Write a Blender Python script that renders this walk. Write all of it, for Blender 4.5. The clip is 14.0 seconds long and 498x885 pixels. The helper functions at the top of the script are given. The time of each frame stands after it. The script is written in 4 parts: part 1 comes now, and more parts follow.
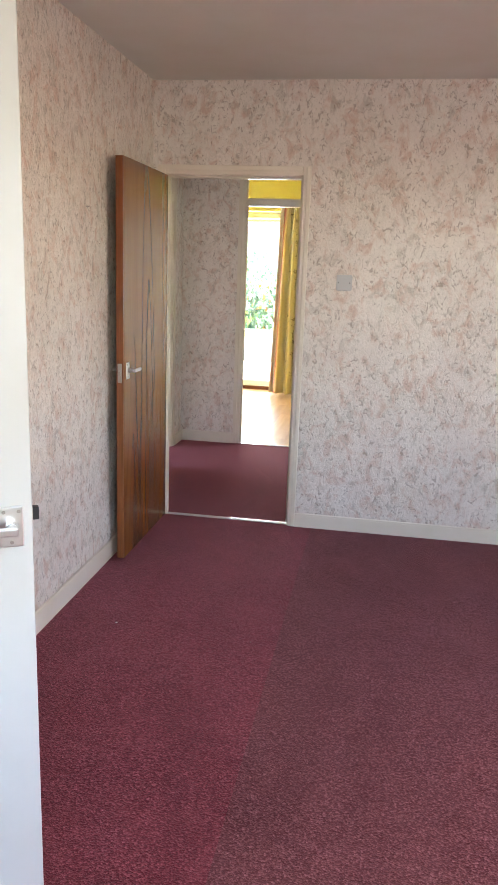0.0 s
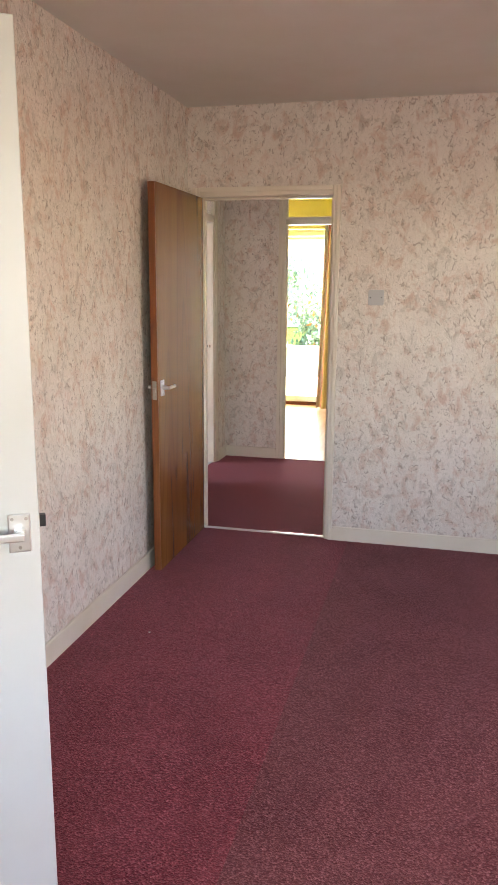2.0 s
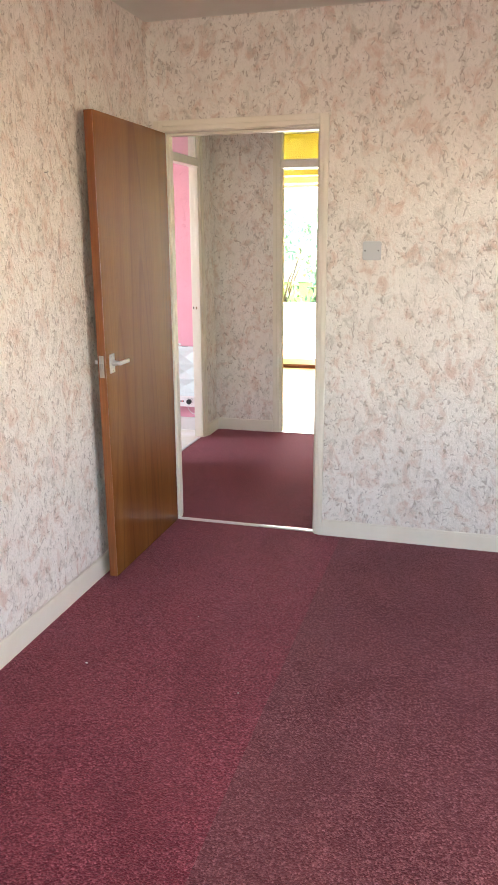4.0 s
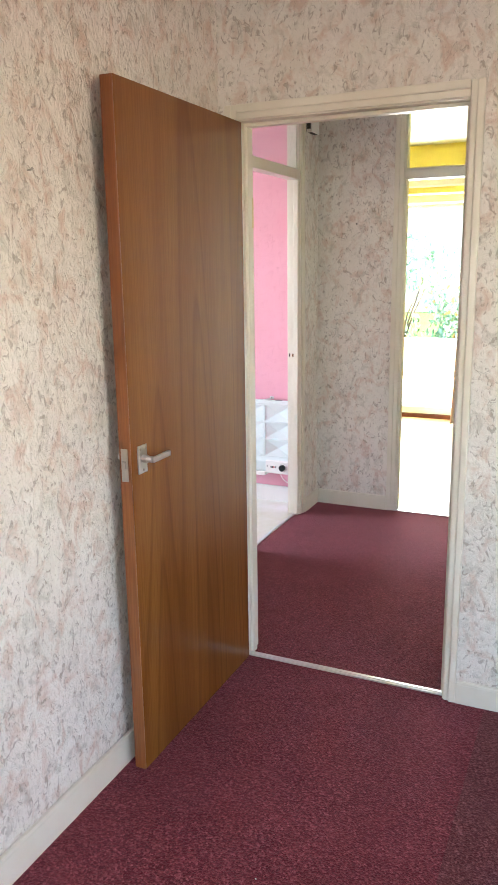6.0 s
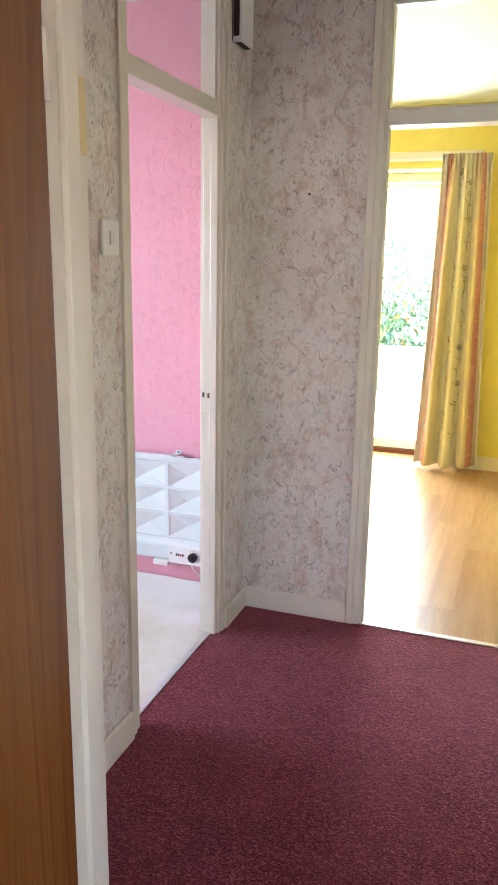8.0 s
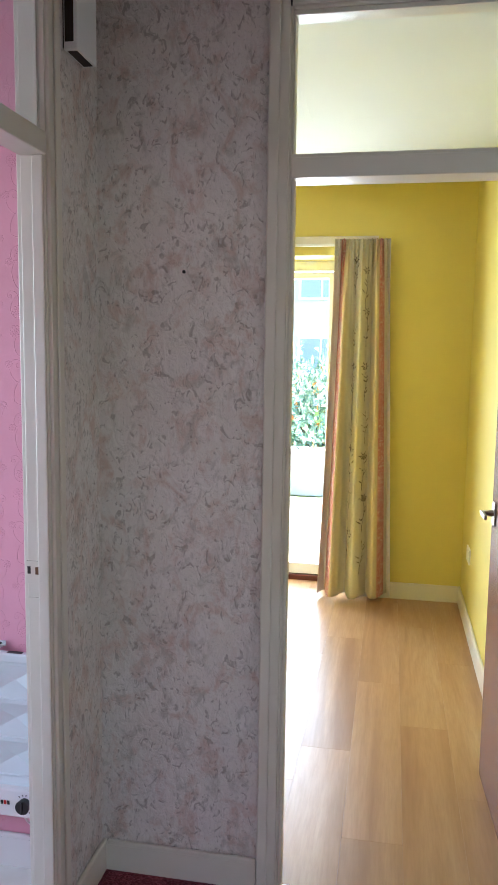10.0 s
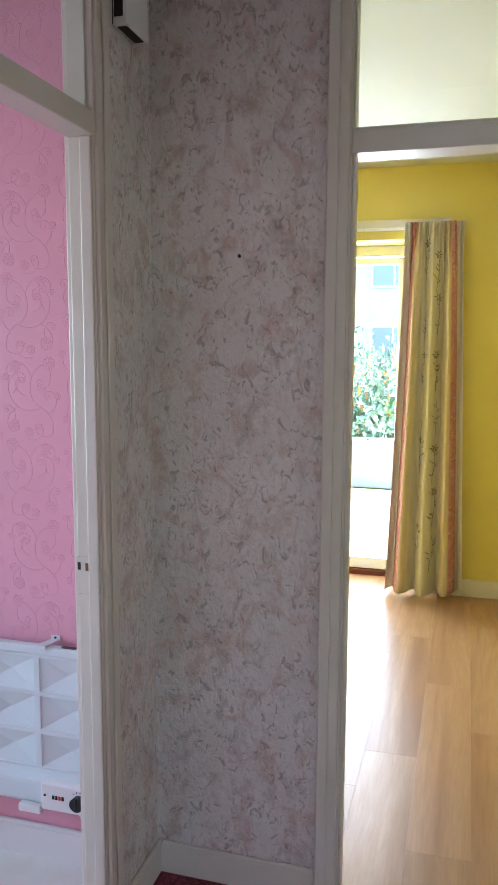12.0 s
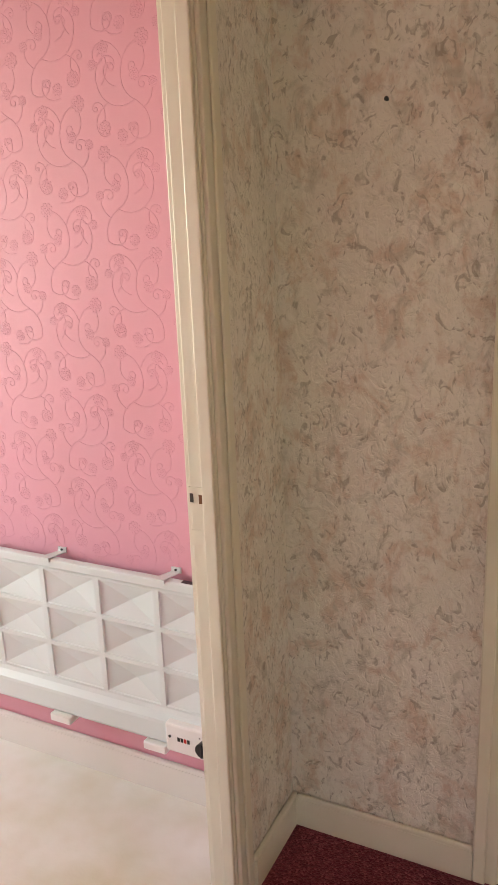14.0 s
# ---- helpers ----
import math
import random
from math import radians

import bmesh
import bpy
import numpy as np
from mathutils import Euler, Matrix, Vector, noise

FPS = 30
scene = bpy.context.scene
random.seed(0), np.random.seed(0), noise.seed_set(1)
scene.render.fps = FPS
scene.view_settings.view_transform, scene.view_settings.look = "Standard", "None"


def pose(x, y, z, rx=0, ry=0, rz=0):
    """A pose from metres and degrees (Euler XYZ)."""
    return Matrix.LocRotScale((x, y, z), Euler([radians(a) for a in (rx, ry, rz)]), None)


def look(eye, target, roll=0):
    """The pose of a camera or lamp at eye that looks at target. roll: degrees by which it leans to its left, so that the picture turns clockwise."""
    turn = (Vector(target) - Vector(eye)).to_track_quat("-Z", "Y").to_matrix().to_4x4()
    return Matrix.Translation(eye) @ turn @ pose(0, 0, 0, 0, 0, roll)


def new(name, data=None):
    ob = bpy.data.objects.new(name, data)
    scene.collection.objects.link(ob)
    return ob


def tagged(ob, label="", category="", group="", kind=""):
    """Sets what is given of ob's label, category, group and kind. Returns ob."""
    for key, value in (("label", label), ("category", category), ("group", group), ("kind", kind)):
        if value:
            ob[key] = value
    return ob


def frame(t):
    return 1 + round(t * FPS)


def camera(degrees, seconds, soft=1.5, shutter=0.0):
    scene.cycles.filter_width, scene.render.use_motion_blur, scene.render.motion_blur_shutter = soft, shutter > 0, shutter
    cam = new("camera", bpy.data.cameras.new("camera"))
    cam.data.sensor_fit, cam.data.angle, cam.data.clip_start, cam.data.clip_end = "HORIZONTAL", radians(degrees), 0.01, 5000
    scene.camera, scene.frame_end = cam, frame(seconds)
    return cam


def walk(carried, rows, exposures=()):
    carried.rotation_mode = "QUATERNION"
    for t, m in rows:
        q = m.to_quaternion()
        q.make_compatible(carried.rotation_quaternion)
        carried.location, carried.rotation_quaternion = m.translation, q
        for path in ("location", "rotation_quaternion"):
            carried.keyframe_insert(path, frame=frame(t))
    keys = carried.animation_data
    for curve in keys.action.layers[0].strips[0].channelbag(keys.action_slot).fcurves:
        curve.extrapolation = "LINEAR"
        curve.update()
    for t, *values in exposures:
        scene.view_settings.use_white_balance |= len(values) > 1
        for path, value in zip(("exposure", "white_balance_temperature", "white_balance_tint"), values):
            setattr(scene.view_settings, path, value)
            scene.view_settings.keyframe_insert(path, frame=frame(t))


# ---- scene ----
cam = camera(36.1, 14.0, soft=1.6)
PATH = [
    (0, (1.325, -4.348, 1.503), (1.003, -2.426, 1.056), 2.0),
    (0.5, (1.387, -4.379, 1.492), (0.876, -2.501, 1.028), 1.6),
    (1, (1.425, -4.385, 1.495), (0.863, -2.519, 1.046), 0.7),
    (1.5, (1.452, -4.393, 1.504), (0.92, -2.512, 1.082), 0.2),
    (2, (1.473, -4.392, 1.507), (0.997, -2.492, 1.1), 0.4),
    (2.2, (1.489, -4.384, 1.505), (1.052, -2.475, 1.098), 0.4),
    (4.3, (1.571, -3.539, 1.498), (0.979, -1.704, 0.966), -0.7),
    (4.5, (1.578, -3.44, 1.502), (0.919, -1.629, 0.969), -1.1),
    (5, (1.52, -3.192, 1.479), (0.784, -1.409, 0.95), -1.8),
    (5.5, (1.385, -2.878, 1.515), (0.678, -1.067, 1.042), -2.2),
    (6, (1.253, -2.514, 1.509), (0.439, -0.742, 1.062), -0.8),
    (6.5, (1.104, -2.117, 1.522), (0.17, -0.4, 1.097), 0.3),
    (7, (0.931, -1.691, 1.531), (0.097, 0.075, 1.101), -0.1),
    (7.2, (0.885, -1.529, 1.515), (0.092, 0.25, 1.06), 0.1),
    (9.3, (0.475, -0.171, 1.5), (-0.037, 1.715, 1.076), 1.1),
    (9.5, (0.459, -0.089, 1.511), (-0.078, 1.799, 1.126), 1.2),
    (10, (0.44, 0.027, 1.534), (0.079, 1.98, 1.305), 0.8),
    (10.5, (0.465, 0.071, 1.564), (0.316, 2.065, 1.55), 1.6),
    (11, (0.489, 0.073, 1.577), (0.352, 2.065, 1.681), 2.1),
    (11.5, (0.483, 0.102, 1.552), (0.185, 2.08, 1.525), 0.8),
    (11.7, (0.454, 0.123, 1.551), (0.077, 2.082, 1.41), 0.9),
    (12, (0.454, 0.132, 1.529), (-0.087, 2.04, 1.273), 0.3),
    (12.5, (0.427, 0.148, 1.504), (-0.315, 1.966, 1.126), -1.0),
    (13, (0.371, 0.194, 1.498), (-0.447, 1.955, 1.017), -1.8),
    (13.5, (0.328, 0.283, 1.482), (-0.519, 2.015, 0.95), -1.5),
    (14, (0.351, 0.488, 1.49), (-0.531, 2.211, 0.986), -2.3),
]
EXPOSURES = [
    (0.0, 3.74, 6700, 12), (1.0, 3.61, 7100, 14), (2.2, 3.65, 7400, 15), (4.4, 4.24, 6900, 8), (6.0, 4.20, 6500, 5), (7.2, 4.2, 6500, 7),
    (9.4, 3.43, 5600, 12), (11.0, 3.08, 5700, 12), (11.8, 3.12, 5600, 12), (12.2, 3.25, 5800, 12), (12.6, 3.36, 6250, 13), (13.0, 3.47, 6800, 14), (13.5, 3.56, 7900, 15), (14.0, 3.56, 9000, 15),
]
walk(cam, [(t, look(eye, target, roll)) for t, eye, target, roll in PATH], EXPOSURES)

# ---- light ----
world = bpy.data.worlds.new("sky")
scene.world = world
world.use_nodes = True
wn = world.node_tree
sky = wn.nodes.new("ShaderNodeTexSky")
sky.sky_type = "NISHITA"
sky.sun_disc = False
sky.sun_elevation = radians(46)
sky.sun_rotation = radians(90)
wn.nodes["Background"].inputs["Strength"].default_value = 0.15
wn.links.new(sky.outputs[0], wn.nodes["Background"].inputs["Color"])

sun_data = bpy.data.lights.new("sun", "SUN")
sun_data.energy, sun_data.angle, sun_data.color = 5.0, radians(0.6), (1.0, 0.94, 0.85)
sun = new("sun", sun_data)
sun.matrix_world = look((10.0, 6.0, 11.0), (0.0, 5.8, 0.6))


def opening_light(name, eye, target, width, height, watts, color):
    data = bpy.data.lights.new(name, "AREA")
    data.shape, data.size, data.size_y = "RECTANGLE", width, height
    data.energy, data.color = watts, color
    ob = new(name, data)
    ob.matrix_world = look(eye, target)
    return ob


# daylight in the openings of the three rooms, plus a side fill in the lounge
opening_light("daylight_lounge", (2.1, -5.97, 1.5), (2.1, 0.0, 1.3), 1.9, 1.15, 1.95, (0.93, 0.97, 1.0))
# added fill with no known window, brightens the lounge west wall
opening_light("daylight_lounge_side", (3.87, -2.9, 1.5), (0.0, -2.9, 1.2), 1.7, 1.3, 0.77, (0.93, 0.97, 1.0))
opening_light("daylight_pink_room", (-3.17, 0.75, 1.5), (0.0, 0.75, 1.2), 1.7, 1.3, 4.2, (0.72, 0.95, 1.0))
opening_light("daylight_yellow_room", (-0.715, 5.25, 1.10), (-0.715, 0.0, 0.9), 1.85, 2.0, 17.0, (0.95, 0.98, 1.0))

# ---- materials ----


def material(name, color=(0.8, 0.8, 0.8), rough=0.5, metal=0.0):
    m = bpy.data.materials.new(name)
    m.use_nodes = True
    b = m.node_tree.nodes["Principled BSDF"]
    b.inputs["Base Color"].default_value = (*color, 1)
    b.inputs["Roughness"].default_value = rough
    b.inputs["Metallic"].default_value = metal
    return m, m.node_tree, b


def node(tree, kind, **values):
    n = tree.nodes.new(kind)
    for key, value in values.items():
        n.inputs[key.replace("_", " ")].default_value = value
    return n


def coords(tree, scale=(1, 1, 1), space="Object"):
    c = tree.nodes.new("ShaderNodeTexCoord")
    mp = tree.nodes.new("ShaderNodeMapping")
    mp.inputs["Scale"].default_value = scale
    tree.links.new(c.outputs[space], mp.inputs["Vector"])
    return mp.outputs[0]


def noise_tex(tree, vec, scale, detail=3.0, rough=0.55, distort=0.0):
    n = node(tree, "ShaderNodeTexNoise", Scale=scale, Detail=detail, Roughness=rough, Distortion=distort)
    tree.links.new(vec, n.inputs["Vector"])
    return n.outputs["Fac"]


def ramp(tree, fac, *stops):
    r = tree.nodes.new("ShaderNodeValToRGB")
    els = r.color_ramp.elements
    while len(els) < len(stops):
        els.new(0.5)
    for e, (pos, col) in zip(els, stops):
        e.position = pos
        e.color = (*col, 1) if len(col) == 3 else col
    tree.links.new(fac, r.inputs[0])
    return r.outputs[0]


def gray(a):
    return (a, a, a)


def mix(tree, fac, a, b, mode="MIX"):
    n = tree.nodes.new("ShaderNodeMix")
    n.data_type, n.blend_type = "RGBA", mode
    for sock, val in ((n.inputs[0], fac), (n.inputs[6], a), (n.inputs[7], b)):
        if isinstance(val, bpy.types.NodeSocket):
            tree.links.new(val, sock)
        elif isinstance(val, tuple):
            sock.default_value = (*val, 1)
        else:
            sock.default_value = val
    return n.outputs[2]


def math_node(tree, op, a, b=0.0):
    n = tree.nodes.new("ShaderNodeMath")
    n.operation = op
    for sock, val in zip(n.inputs, (a, b)):
        if isinstance(val, bpy.types.NodeSocket):
            tree.links.new(val, sock)
        else:
            sock.default_value = val
    return n.outputs[0]


def bump(tree, bsdf, height, strength, distance=0.002):
    n = node(tree, "ShaderNodeBump", Strength=strength, Distance=distance)
    tree.links.new(height, n.inputs["Height"])
    tree.links.new(n.outputs[0], bsdf.inputs["Normal"])


def wallpaper_material(name):
    """Off-white vinyl paper with pink and grey flecks and a squiggly relief."""
    m, t, b = material(name, rough=0.45)
    v = coords(t, (1, 1, 0.72))
    broad = noise_tex(t, v, 3.0, 2.0)
    pink = noise_tex(t, v, 15.0, 4.0, 0.62, 0.7)
    grey = noise_tex(t, v, 19.0, 4.0, 0.64, 1.0)
    hollow = noise_tex(t, v, 38.0, 2.5, 0.58, 1.6)
    stroke = noise_tex(t, v, 30.0, 3.0, 0.58, 1.9)
    base = ramp(t, broad, (0.3, (0.67, 0.615, 0.555)), (0.7, (0.76, 0.71, 0.65)))
    c = mix(t, ramp(t, pink, (0.50, gray(0.0)), (0.66, gray(0.72))), base, (0.56, 0.385, 0.305))
    c = mix(t, ramp(t, grey, (0.53, gray(0.0)), (0.67, gray(0.55))), c, (0.40, 0.365, 0.31))
    # dark strokes: the relief's shadows put into the colour
    c = mix(t, ramp(t, hollow, (0.575, gray(0.0)), (0.66, gray(0.58))), c, (0.25, 0.205, 0.16))
    c = mix(t, ramp(t, stroke, (0.55, gray(0.0)), (0.63, gray(0.30))), c, (0.84, 0.80, 0.74))
    t.links.new(c, b.inputs["Base Color"])
    h = mix(t, 0.4, ramp(t, stroke, (0.44, gray(0.0)), (0.60, gray(1.0))), ramp(t, hollow, (0.42, gray(1.0)), (0.64, gray(0.0))))
    bump(t, b, h, 0.6, 0.0035)
    b.inputs["Specular IOR Level"].default_value = 0.6
    t.links.new(ramp(t, stroke, (0.50, gray(0.62)), (0.61, gray(0.3))), b.inputs["Roughness"])
    # pearly print: small glossy flakes that catch the windows
    flake = noise_tex(t, v, 62.0, 2.0, 0.6, 2.4)
    t.links.new(ramp(t, flake, (0.61, gray(0.0)), (0.65, gray(1.0))), b.inputs["Coat Weight"])
    b.inputs["Coat Roughness"].default_value = 0.22
    b.inputs["Coat IOR"].default_value = 2.1
    return m


def carpet_material(name, dark, light, sheen):
    """Cut pile: single tufts of mixed shade, worn patches, pile shading put into the colour."""
    m, t, b = material(name, rough=0.95)
    v = coords(t)
    wob = noise_tex(t, v, 60.0, 2.0, 0.6)
    vor = node(t, "ShaderNodeTexVoronoi", Scale=210.0)
    t.links.new(v, vor.inputs["Vector"])
    cell = t.nodes.new("ShaderNodeSeparateColor")
    t.links.new(vor.outputs["Color"], cell.inputs[0])
    clump = noise_tex(t, v, 95.0, 3.0, 0.7)
    patch = noise_tex(t, v, 3.2, 4.0, 0.6, 0.4)
    bright = tuple(min(1.0, a * 1.35 + 0.01) for a in light)
    c = ramp(t, cell.outputs[0], (0.02, tuple(a * 0.65 for a in dark)), (0.35, dark), (0.85, light), (1.0, bright))
    c = mix(t, ramp(t, clump, (0.42, gray(0.0)), (0.62, gray(0.62))), c, tuple(a * 0.6 for a in dark))
    c = mix(t, ramp(t, patch, (0.42, gray(0.0)), (0.72, gray(0.22))), c, light)
    # long dark swaths: shading of trodden pile, painted into the colour
    pile_shade = noise_tex(t, coords(t, (1.0, 0.55, 1.0)), 2.1, 3.0, 0.6, 1.1)
    c = mix(t, ramp(t, pile_shade, (0.46, gray(0.0)), (0.66, gray(0.34))), c, tuple(a * 0.62 for a in dark))
    t.links.new(c, b.inputs["Base Color"])
    bump(t, b, mix(t, 0.5, vor.outputs["Distance"], mix(t, 0.5, clump, wob)), 0.9, 0.006)
    b.inputs["Sheen Weight"].default_value = sheen
    b.inputs["Sheen Roughness"].default_value = 0.45
    b.inputs["Sheen Tint"].default_value = (0.80, 0.42, 0.46, 1)
    b.inputs["Specular IOR Level"].default_value = 0.1
    return m


def paint_material(name, color, rough=0.35, wear=0.08, orange=0.15):
    m, t, b = material(name, color, rough)
    v = coords(t)
    big = noise_tex(t, v, 2.2, 4.0, 0.6)
    small = noise_tex(t, v, 55.0, 3.0, 0.6)
    dull = tuple(a * f for a, f in zip(color, (1 - wear, 1 - wear * 1.2, 1 - wear * 1.8)))
    c = mix(t, ramp(t, big, (0.35, gray(0.0)), (0.7, gray(1.0))), color, dull)
    t.links.new(c, b.inputs["Base Color"])
    t.links.new(ramp(t, small, (0.3, gray(max(0.05, rough - 0.015))), (0.7, gray(rough + 0.03))), b.inputs["Roughness"])
    bump(t, b, small, orange, 0.0008)
    return m


def wood_material(name, dark, mid, light, rough=0.32, axis="Z", scale=1.0):
    """Varnished veneer: broad bands, wandering figure lines and fine pores along one axis."""
    m, t, b = material(name, mid, rough)

    def along(across, length):
        return {"Z": (across, across, length), "Y": (across, length, across), "X": (length, across, across)}[axis]
    band = noise_tex(t, coords(t, tuple(s * scale for s in along(14, 0.7))), 0.7, 1.0, 0.45)
    figure = noise_tex(t, coords(t, tuple(s * scale for s in along(8, 0.40))), 1.0, 0.0, 0.5, 0.25)
    pores = noise_tex(t, coords(t, along(260, 5.0)), 1.0, 2.0, 0.6)
    c = ramp(t, band, (0.28, dark), (0.5, mid), (0.74, light))
    for at in (0.40, 0.50, 0.585):
        c = mix(t, ramp(t, figure, (at - 0.022, gray(0.0)), (at, gray(0.38)), (at + 0.007, gray(0.0))), c, tuple(a * 0.6 for a in dark))
    c = mix(t, ramp(t, pores, (0.40, gray(0.30)), (0.62, gray(0.0))), c, tuple(a * 0.8 for a in dark))
    t.links.new(c, b.inputs["Base Color"])
    b.inputs["Specular IOR Level"].default_value = 0.4
    return m


PAPER = wallpaper_material("floral_vinyl_wallpaper")
CARPET = carpet_material("maroon_carpet", (0.138, 0.016, 0.029), (0.285, 0.066, 0.086), 0.36)
# greyer tint: look of pile lying the other way, put into the colour
CARPET_GREYER = carpet_material("greyer_maroon_carpet", (0.116, 0.026, 0.034), (0.235, 0.085, 0.093), 0.30)
GLOSS = paint_material("cream_gloss_paint", (0.74, 0.69, 0.60), 0.34, 0.10, 0.04)
WHITE = paint_material("white_gloss_paint", (0.74, 0.73, 0.695), 0.22, 0.05, 0.03)
CEILING = paint_material("ceiling_emulsion", (0.71, 0.73, 0.69), 0.8, 0.06, 0.5)
YELLOW = paint_material("yellow_emulsion", (0.72, 0.61, 0.14), 0.6, 0.05, 0.4)
PINK = paint_material("pink_blown_wallpaper", (0.73, 0.355, 0.435), 0.55, 0.06, 0.5)
PALE = paint_material("pale_worn_carpet", (0.82, 0.80, 0.77), 0.95, 0.24, 0.9)
DOORWOOD = wood_material("varnished_sapele_veneer", (0.128, 0.041, 0.008), (0.180, 0.063, 0.013), (0.225, 0.086, 0.019), 0.25, "Z", 0.55)
DOOREDGE = wood_material("varnished_door_edge", (0.10, 0.028, 0.009), (0.20, 0.062, 0.018), (0.27, 0.095, 0.03), 0.3)
DARKDOOR = wood_material("dark_varnished_door", (0.120, 0.034, 0.013), (0.155, 0.048, 0.019), (0.20, 0.068, 0.026), 0.22, "Z", 0.6)
REDWOOD = wood_material("red_stained_sill", (0.09, 0.02, 0.01), (0.17, 0.04, 0.02), (0.22, 0.06, 0.03), 0.4, "X")
DOORWHITE = paint_material("aged_white_door_paint", (0.535, 0.555, 0.545), 0.33, 0.07, 0.03)
ALU = material("satin_aluminium", (0.72, 0.72, 0.71), 0.32, 1.0)[0]
STEEL = material("dull_steel", (0.45, 0.43, 0.40), 0.4, 1.0)[0]
BLACK = material("black_plastic", (0.012, 0.012, 0.013), 0.35)[0]
# near-black colour put in for the shade inside slots and holes
DARKHOLE = material("dark_recess", (0.03, 0.02, 0.015), 0.8)[0]
ENAMEL = paint_material("white_enamel", (0.65, 0.73, 0.72), 0.33, 0.03, 0.05)
PLASTIC = material("white_plastic", (0.80, 0.79, 0.76), 0.4)[0]
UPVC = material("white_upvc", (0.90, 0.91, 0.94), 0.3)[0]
REDINK = material("red_print", (0.6, 0.03, 0.03), 0.5)[0]

glass_mat = bpy.data.materials.new("clear_glass")
glass_mat.use_nodes = True
gt = glass_mat.node_tree
gt.nodes.clear()
g_out = gt.nodes.new("ShaderNodeOutputMaterial")
g_mix = gt.nodes.new("ShaderNodeMixShader")
g_tr = node(gt, "ShaderNodeBsdfTransparent", Color=(0.96, 0.98, 0.97, 1))
g_gl = node(gt, "ShaderNodeBsdfGlossy", Roughness=0.02)
g_fr = node(gt, "ShaderNodeLayerWeight", Blend=0.5)
g_pw = math_node(gt, "POWER", g_fr.outputs["Facing"], 4.0)
gt.links.new(math_node(gt, "ADD", math_node(gt, "MULTIPLY", g_pw, 0.5), 0.035), g_mix.inputs[0])
gt.links.new(g_tr.outputs[0], g_mix.inputs[1])
gt.links.new(g_gl.outputs[0], g_mix.inputs[2])
gt.links.new(g_mix.outputs[0], g_out.inputs[0])
GLASS = glass_mat

# ---- mesh helpers ----


def box(bm, x0, x1, y0, y1, z0, z1, bevel=0.0, segments=2):
    """One box into bm, with rounded edges where bevel is given."""
    vs = [bm.verts.new((x, y, z)) for z in (z0, z1) for y in (y0, y1) for x in (x0, x1)]
    fs = [bm.faces.new([vs[i] for i in q]) for q in ((0, 2, 3, 1), (4, 5, 7, 6), (0, 1, 5, 4), (2, 6, 7, 3), (0, 4, 6, 2), (1, 3, 7, 5))]
    if bevel:
        es = list({e for f in fs for e in f.edges})
        bmesh.ops.bevel(bm, geom=es, offset=bevel, segments=segments, profile=0.5, affect="EDGES")
    return bm


def tube(bm, points, radius, sides=10, flat=1.0):
    """A round bar along points, closed at both ends."""
    rings = []
    up = Vector((0, 0, 1))
    pts = [Vector(p) for p in points]
    for i, p in enumerate(pts):
        d = (pts[min(i + 1, len(pts) - 1)] - pts[max(i - 1, 0)]).normalized()
        a = d.cross(up if abs(d.z) < 0.9 else Vector((1, 0, 0))).normalized()
        c = a.cross(d)
        r = radius[i] if isinstance(radius, (list, tuple)) else radius
        rings.append([bm.verts.new(p + a * math.cos(k * math.tau / sides) * r + c * math.sin(k * math.tau / sides) * r * flat) for k in range(sides)])
    for r0, r1 in zip(rings, rings[1:]):
        for k in range(sides):
            bm.faces.new((r0[k], r0[(k + 1) % sides], r1[(k + 1) % sides], r1[k])).smooth = True
    bm.faces.new(rings[0][::-1])
    bm.faces.new(rings[-1])
    return bm


def mesh_object(name, bm, mat):
    bmesh.ops.recalc_face_normals(bm, faces=bm.faces)
    me = bpy.data.meshes.new(name)
    bm.to_mesh(me)
    bm.free()
    for one in mat if isinstance(mat, (list, tuple)) else [mat]:
        me.materials.append(one)
    return new(name, me)


def part(name, bm, mat, parent, label=""):
    ob = mesh_object(name, bm, mat)
    ob.parent = parent
    if parent is not None:
        ob.matrix_parent_inverse = parent.matrix_basis.inverted()
    return tagged(ob, label)


def thing(name, at, label, category, group="", kind=""):
    ob = new(name)
    ob.empty_display_size = 0.05
    ob.matrix_basis = Matrix.Translation(at)
    return tagged(ob, label, category, group, kind)


def boxes(*specs):
    bm = bmesh.new()
    for s in specs:
        box(bm, *s)
    return bm


def structure(name, bm, mat, label, category):
    return tagged(mesh_object(name, bm, mat), label, category, kind="structure")

# ---- the shell: lounge, hall, pink room, yellow room ----
H = 2.48          # ceiling height
HALL_W, HALL_E, HALL_N = -0.363, 0.927, 2.056
HY = 2.57         # ceiling of the yellow room
MID_N = 2.10      # middle of the wall between hall and yellow room
YEL_S, YEL_N, YEL_E, YEL_W = 2.145, 4.865, 0.911, -2.7
PINK_E, PINK_W, PINK_S, PINK_N = -0.432, -3.2, -0.7, 2.035
PINK_FLOOR = -0.018
LOUNGE_E, LOUNGE_S = 3.9, -6.0
D1 = (0.077, 0.842, 1.992)     # lounge doorway: from x, to x, height
D2 = (0.166, 0.867)            # yellow room doorway
D3 = (1.066, 1.748)            # pink room doorway, along y
DW = (-3.43, -2.66)            # white door's doorway, along y

